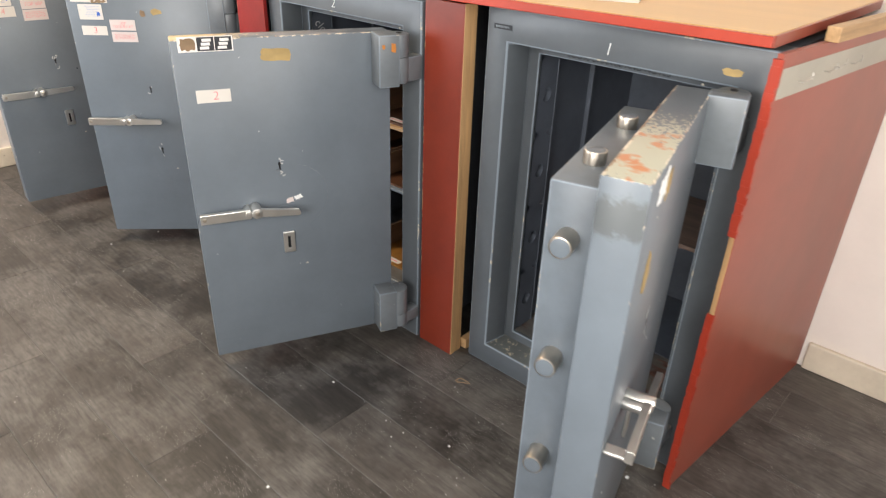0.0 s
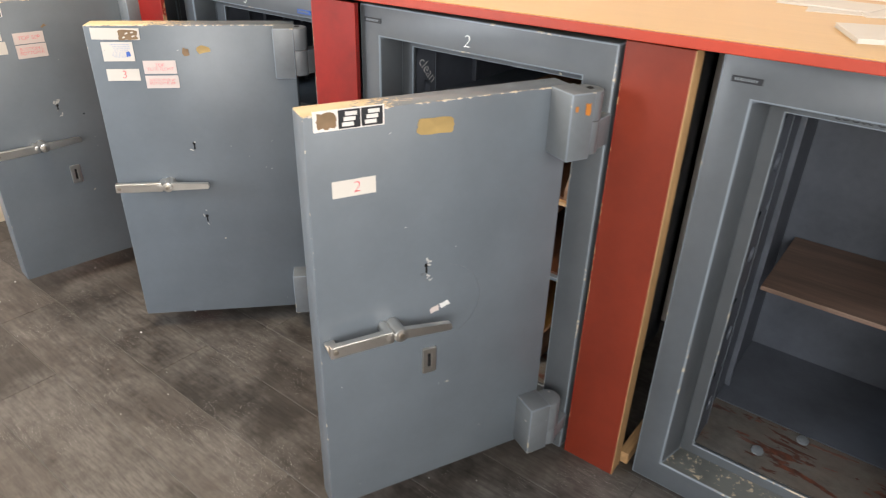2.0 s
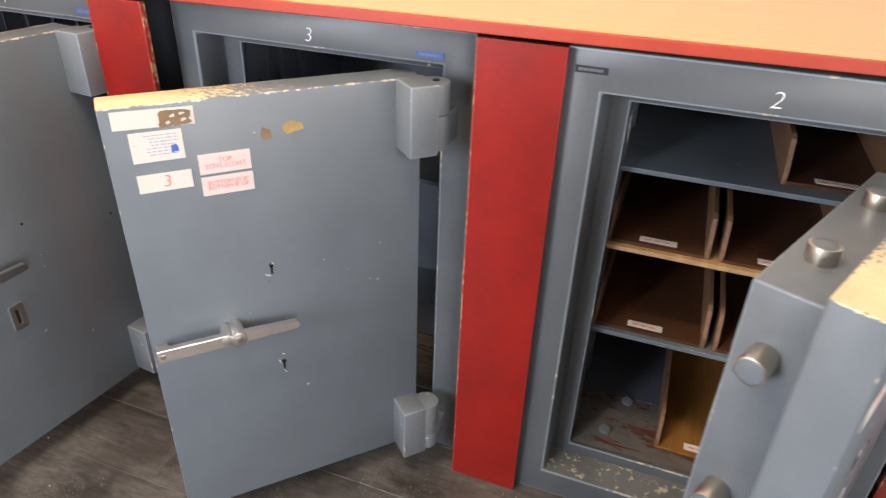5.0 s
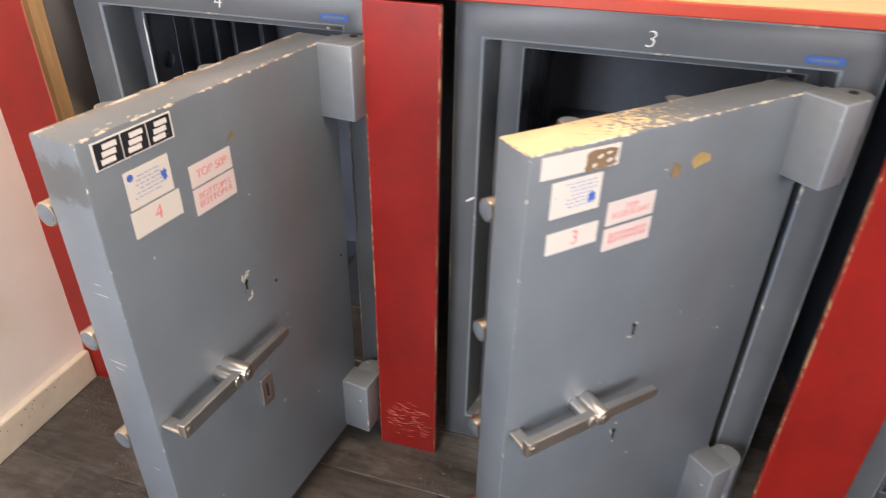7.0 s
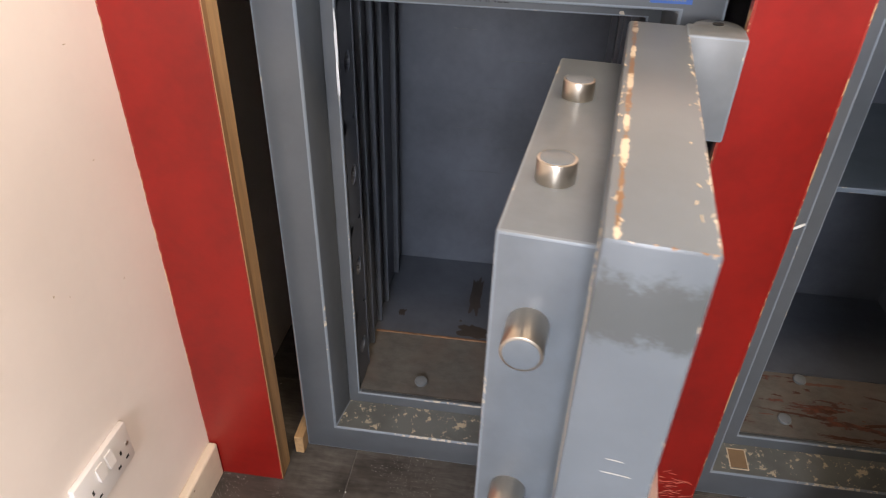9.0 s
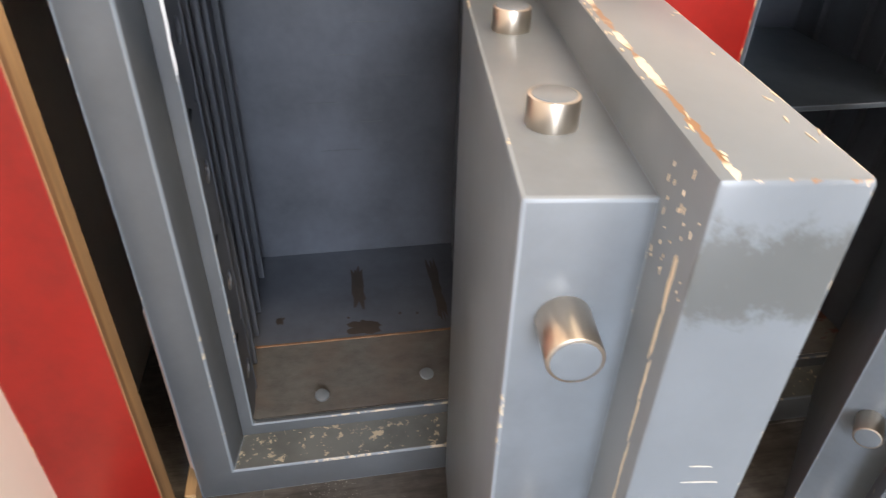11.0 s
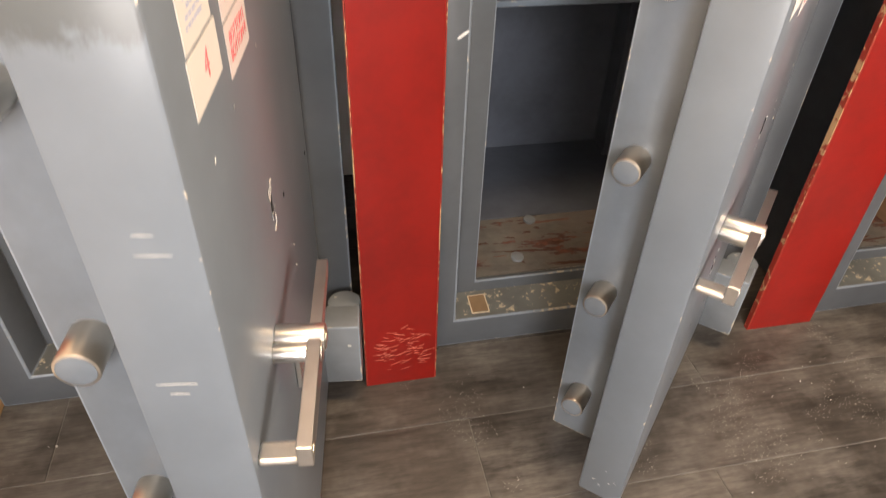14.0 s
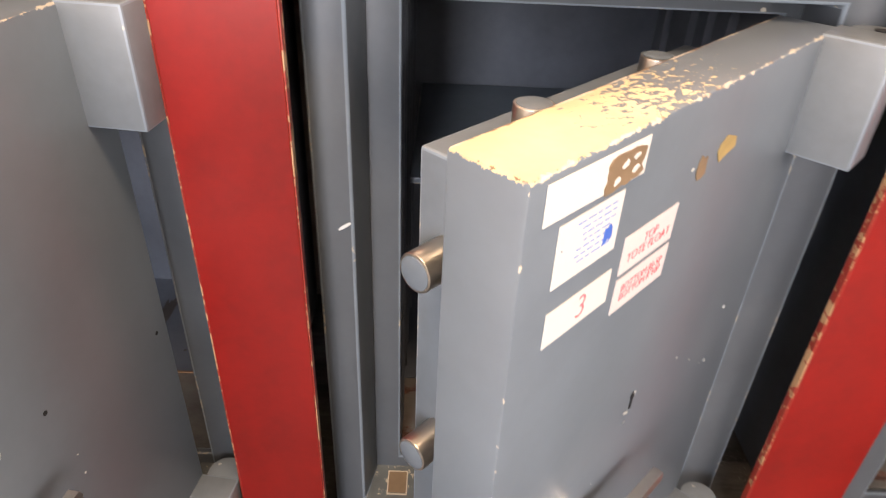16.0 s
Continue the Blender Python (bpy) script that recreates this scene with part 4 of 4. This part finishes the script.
# ---------------------------------------------------------------- shelves and trays in safe two
def s2_shelf(z, mat, label):
    bm = box(bmesh.new(), 0.104, 0.596, 0.12, 0.625, z - 0.010, z, 0.001)
    part("shelf", bm, mat, s2, label)


s2_shelf(0.815, shelf_paint, "grey painted steel shelf")
s2_shelf(0.640, pine_flat, "bare plywood shelf")
s2_shelf(0.425, shelf_paint, "grey painted steel shelf")


def tray(x0, x1, z, mat, y=0.105, depth=0.46, hgt=0.085, tag=True):
    t = thing("coin_tray", "open-fronted wooden coin tray with a paper label", "tray", pose(x0, y, z), "coin trays in the safe")
    w = x1 - x0
    part("base", box(bmesh.new(), 0.008, w - 0.008, 0.0, depth, 0.0, 0.007), mat, t)
    for a in (0.0, w - 0.009):
        pts = [(0.0, 0.0), (depth, 0.0), (depth, hgt), (0.045, hgt), (0.028, hgt * 0.93), (0.012, hgt * 0.55), (0.0, 0.026)]
        part("side", prism(bmesh.new(), pts, 0, a, a + 0.009), tray_edge, t, "plywood side with a rounded front corner")
    part("back", box(bmesh.new(), 0.009, w - 0.009, depth - 0.008, depth, 0.007, hgt), mat, t)
    if tag:
        part("label", box(bmesh.new(), w * 0.32, w * 0.32 + 0.075, 0.012, 0.034, 0.0072, 0.0080), paper, t, "white paper label")
        bm = bmesh.new()
        for k in range(3):
            box(bm, w * 0.32 + 0.010 + k * 0.018, w * 0.32 + 0.024 + k * 0.018, 0.020, 0.024, 0.0081, 0.0084)
        part("print", bm, red_ink, t)
    return t


SX = -0.829
tray(SX + 0.108, SX + 0.312, 0.6402, tray_wood)
tray(SX + 0.330, SX + 0.560, 0.6402, tray_wood)
tray(SX + 0.108, SX + 0.350, 0.4252, tray_wood)
tray(SX + 0.366, SX + 0.580, 0.4252, tray_wood, tag=False)
tray(SX + 0.305, SX + 0.515, 0.1062, tray_light, 0.11)
tray(SX + 0.400, SX + 0.585, 0.8152, tray_wood, 0.13)


# ---------------------------------------------------------------- small things
def paper_stack(x, y, a, w, d, n, name, label):
    bm = bmesh.new()
    for k in range(n):
        box(bm, -w / 2 + 0.0015 * (k % 2), w / 2 + 0.0015 * (k % 3), -d / 2, d / 2, k * 0.0017, k * 0.0017 + 0.0014)
    solid(name, bm, paper, label, "paper", pose(x, y, 1.0868 + 0.0087 * (x + 1.0), 0, -0.5, a))


paper_stack(0.285, 0.185, 22, 0.155, 0.17, 5, "notepad", "small white notepad lying on the yellow worktop")
for k, (x, y, a) in enumerate(((0.18, 0.50, 8), (0.27, 0.52, 24), (0.12, 0.56, -12))):
    paper_stack(x, y, a, 0.20, 0.15, 1 + k, "loose_paper", "crumpled loose sheets of white paper on the worktop")


def socket():
    s = thing("wall_socket", "white plastic double wall socket with rocker switches", "socket", Matrix.Translation((ROOM_X0, -0.371, 0.352)) @ pose(0, 0, 0, 0, 0, 90))
    part("plate", box(bmesh.new(), -0.067, 0.067, -0.011, 0, -0.039, 0.039, 0.003), plastic_white, s, smooth=True)
    for a in (-0.012, 0.012):
        bm = prism(bmesh.new(), [(-0.0112, -0.013 + 0.0), (-0.0165, -0.013), (-0.0135, 0.013), (-0.0112, 0.013)], 0, a - 0.008, a + 0.008)
        bmesh.ops.translate(bm, verts=bm.verts, vec=(0, 0, 0.016))
        part("switch", bm, plastic_white, s)
    for c in (-0.037, 0.037):
        for x, z, w, hh in ((0, -0.002, 0.004, 0.008), (-0.011, -0.022, 0.007, 0.004), (0.011, -0.022, 0.007, 0.004)):
            part("pin_hole", box(bmesh.new(), c + x - w / 2, c + x + w / 2, -0.0118, -0.0108, z - hh / 2, z + hh / 2), dark_hole, s)
    for c in (-0.056, 0.056):
        part("screw", cyl(bmesh.new(), (c, -0.0108, 0.0), (0, -1, 0), 0.0035, 0.001, 14), bolt_steel, s)


socket()


def elastic_band(x, y, seed):
    rnd = random.Random(seed)
    bm = bmesh.new()
    n = 28
    loops = []
    for k in range(n):
        a = 2 * math.pi * k / n
        r = 1 + 0.25 * math.sin(3 * a + seed)
        c = Vector((0.020 * r * math.cos(a), 0.008 * r * math.sin(a), 0.0012))
        d = Vector((-math.sin(a), 0.4 * math.cos(a), 0)).normalized()
        side = d.cross(Vector((0, 0, 1)))
        loops.append([bm.verts.new(c + side * 0.001 * math.cos(q) + Vector((0, 0, 0.001 * math.sin(q)))) for q in (0, 1.57, 3.14, 4.71)])
    for k in range(n):
        a, b = loops[k], loops[(k + 1) % n]
        for j in range(4):
            bm.faces.new((a[j], a[(j + 1) % 4], b[(j + 1) % 4], b[j]))
    solid("elastic_band", bm, pine_flat, "tan rubber band lying on the floor", "elastic band", pose(x, y, 0.0005, 0, 0, 20), smooth=True)


elastic_band(0.13, -0.10, 2)


def litter():
    rnd = random.Random(77)
    bm = bmesh.new()
    for _ in range(170):
        x, y, r = rnd.uniform(-2.5, 1.6), rnd.uniform(-1.3, -0.05), rnd.uniform(0.0006, 0.0011) + 0.0032 * rnd.random() ** 7
        box(bm, x - r, x + r * rnd.uniform(0.4, 1.5), y - r, y + r * rnd.uniform(0.3, 1.2), 0.0002, 0.0002 + r * 0.5)
    for cx, cy, spread, n in ((0.13, -0.34, 0.07, 60), (0.30, -0.30, 0.09, 40), (-0.95, -0.26, 0.08, 34)):
        for _ in range(n):
            x, y, r = rnd.gauss(cx, spread), min(rnd.gauss(cy, spread), -0.07), rnd.uniform(0.0003, 0.0007) + 0.0012 * rnd.random() ** 8
            box(bm, x - r, x + r * rnd.uniform(0.4, 1.5), y - r, y + r * rnd.uniform(0.3, 1.2), 0.0002, 0.0002 + r * 0.5)
    solid("litter", bm, chalk, "crumbs and flakes of white paint on the floor", "litter", kind="stuff")


litter()

# offcuts in the gap beside the end safe
for x, y, a, hgt in ((-2.5135, 0.06, 0.4, 0.44), (-2.522, 0.14, 1.0, 0.36)):
    solid("offcut_board", box(bmesh.new(), -0.003, 0.003, -0.02, 0.02, 0, hgt, 0.001), offcut_wood, "thin pinkish board offcut standing in the gap", "board", pose(x, y, 0.001, 0, a, 0))
solid("floor_batten", box(bmesh.new(), 0.006, 0.032, 0.03, 0.33, 0.0005, 0.036, 0.002), pine_flat, "bare pine batten on the floor between safe and board", "batten")
solid("floor_batten", box(bmesh.new(), -2.52, -2.500, -0.02, 0.10, 0.0005, 0.05, 0.002), pine_flat, "bare pine block on the floor beside the board", "batten")


# ---------------------------------------------------------------- floor planks
def floor():
    f = solid("floor", box(bmesh.new(), ROOM_X0 - 0.1, ROOM_X1 + 0.1, ROOM_Y0 - 0.1, ROOM_Y1 + 0.1, -0.06, -0.0016), joint_dark, "dark grey oak vinyl plank floor, dusty and scuffed", "floor", kind="structure")
    pw, length, gap = 0.1865, 1.235, 0.0008
    bm = box(bmesh.new(), gap, length - gap, gap, pw - gap, -0.0050, 0.0, 0.0007, 1)
    me = bpy.data.meshes.new("plank")
    bm.to_mesh(me)
    bm.free()
    me.materials.append(vinyl)
    starts = {-1: -2.386, -2: -1.645, -3: 0.0, -4: -0.62, -5: -0.222, -6: 0.35}
    row = math.floor((ROOM_Y0 + 0.01) / pw) - 1
    while 0.010 + row * pw < ROOM_Y1:
        y = 0.010 + row * pw
        x = starts.get(row, (row * 0.437) % length)
        while x > ROOM_X0 - 0.05:
            x -= length
        while x < ROOM_X1:
            x0, x1 = max(x, ROOM_X0) - x, min(x + length, ROOM_X1) - x
            y0, y1 = max(y, ROOM_Y0) - y, min(y + pw, ROOM_Y1) - y
            if x1 - x0 < 0.01 or y1 - y0 < 0.01:
                x += length
                continue
            cut = me
            if x1 - x0 < length - 0.001 or y1 - y0 < pw - 0.001:
                cut = bpy.data.meshes.new("plank")
                bm = box(bmesh.new(), x0 + gap, x1 - gap, y0 + gap, y1 - gap, -0.0050, 0.0, 0.0007, 1)
                bm.to_mesh(cut)
                bm.free()
                cut.materials.append(vinyl)
            ob = new("plank", cut)
            ob.parent = f
            ob.location = (x, y, 0)
            x += length
        row += 1


floor()
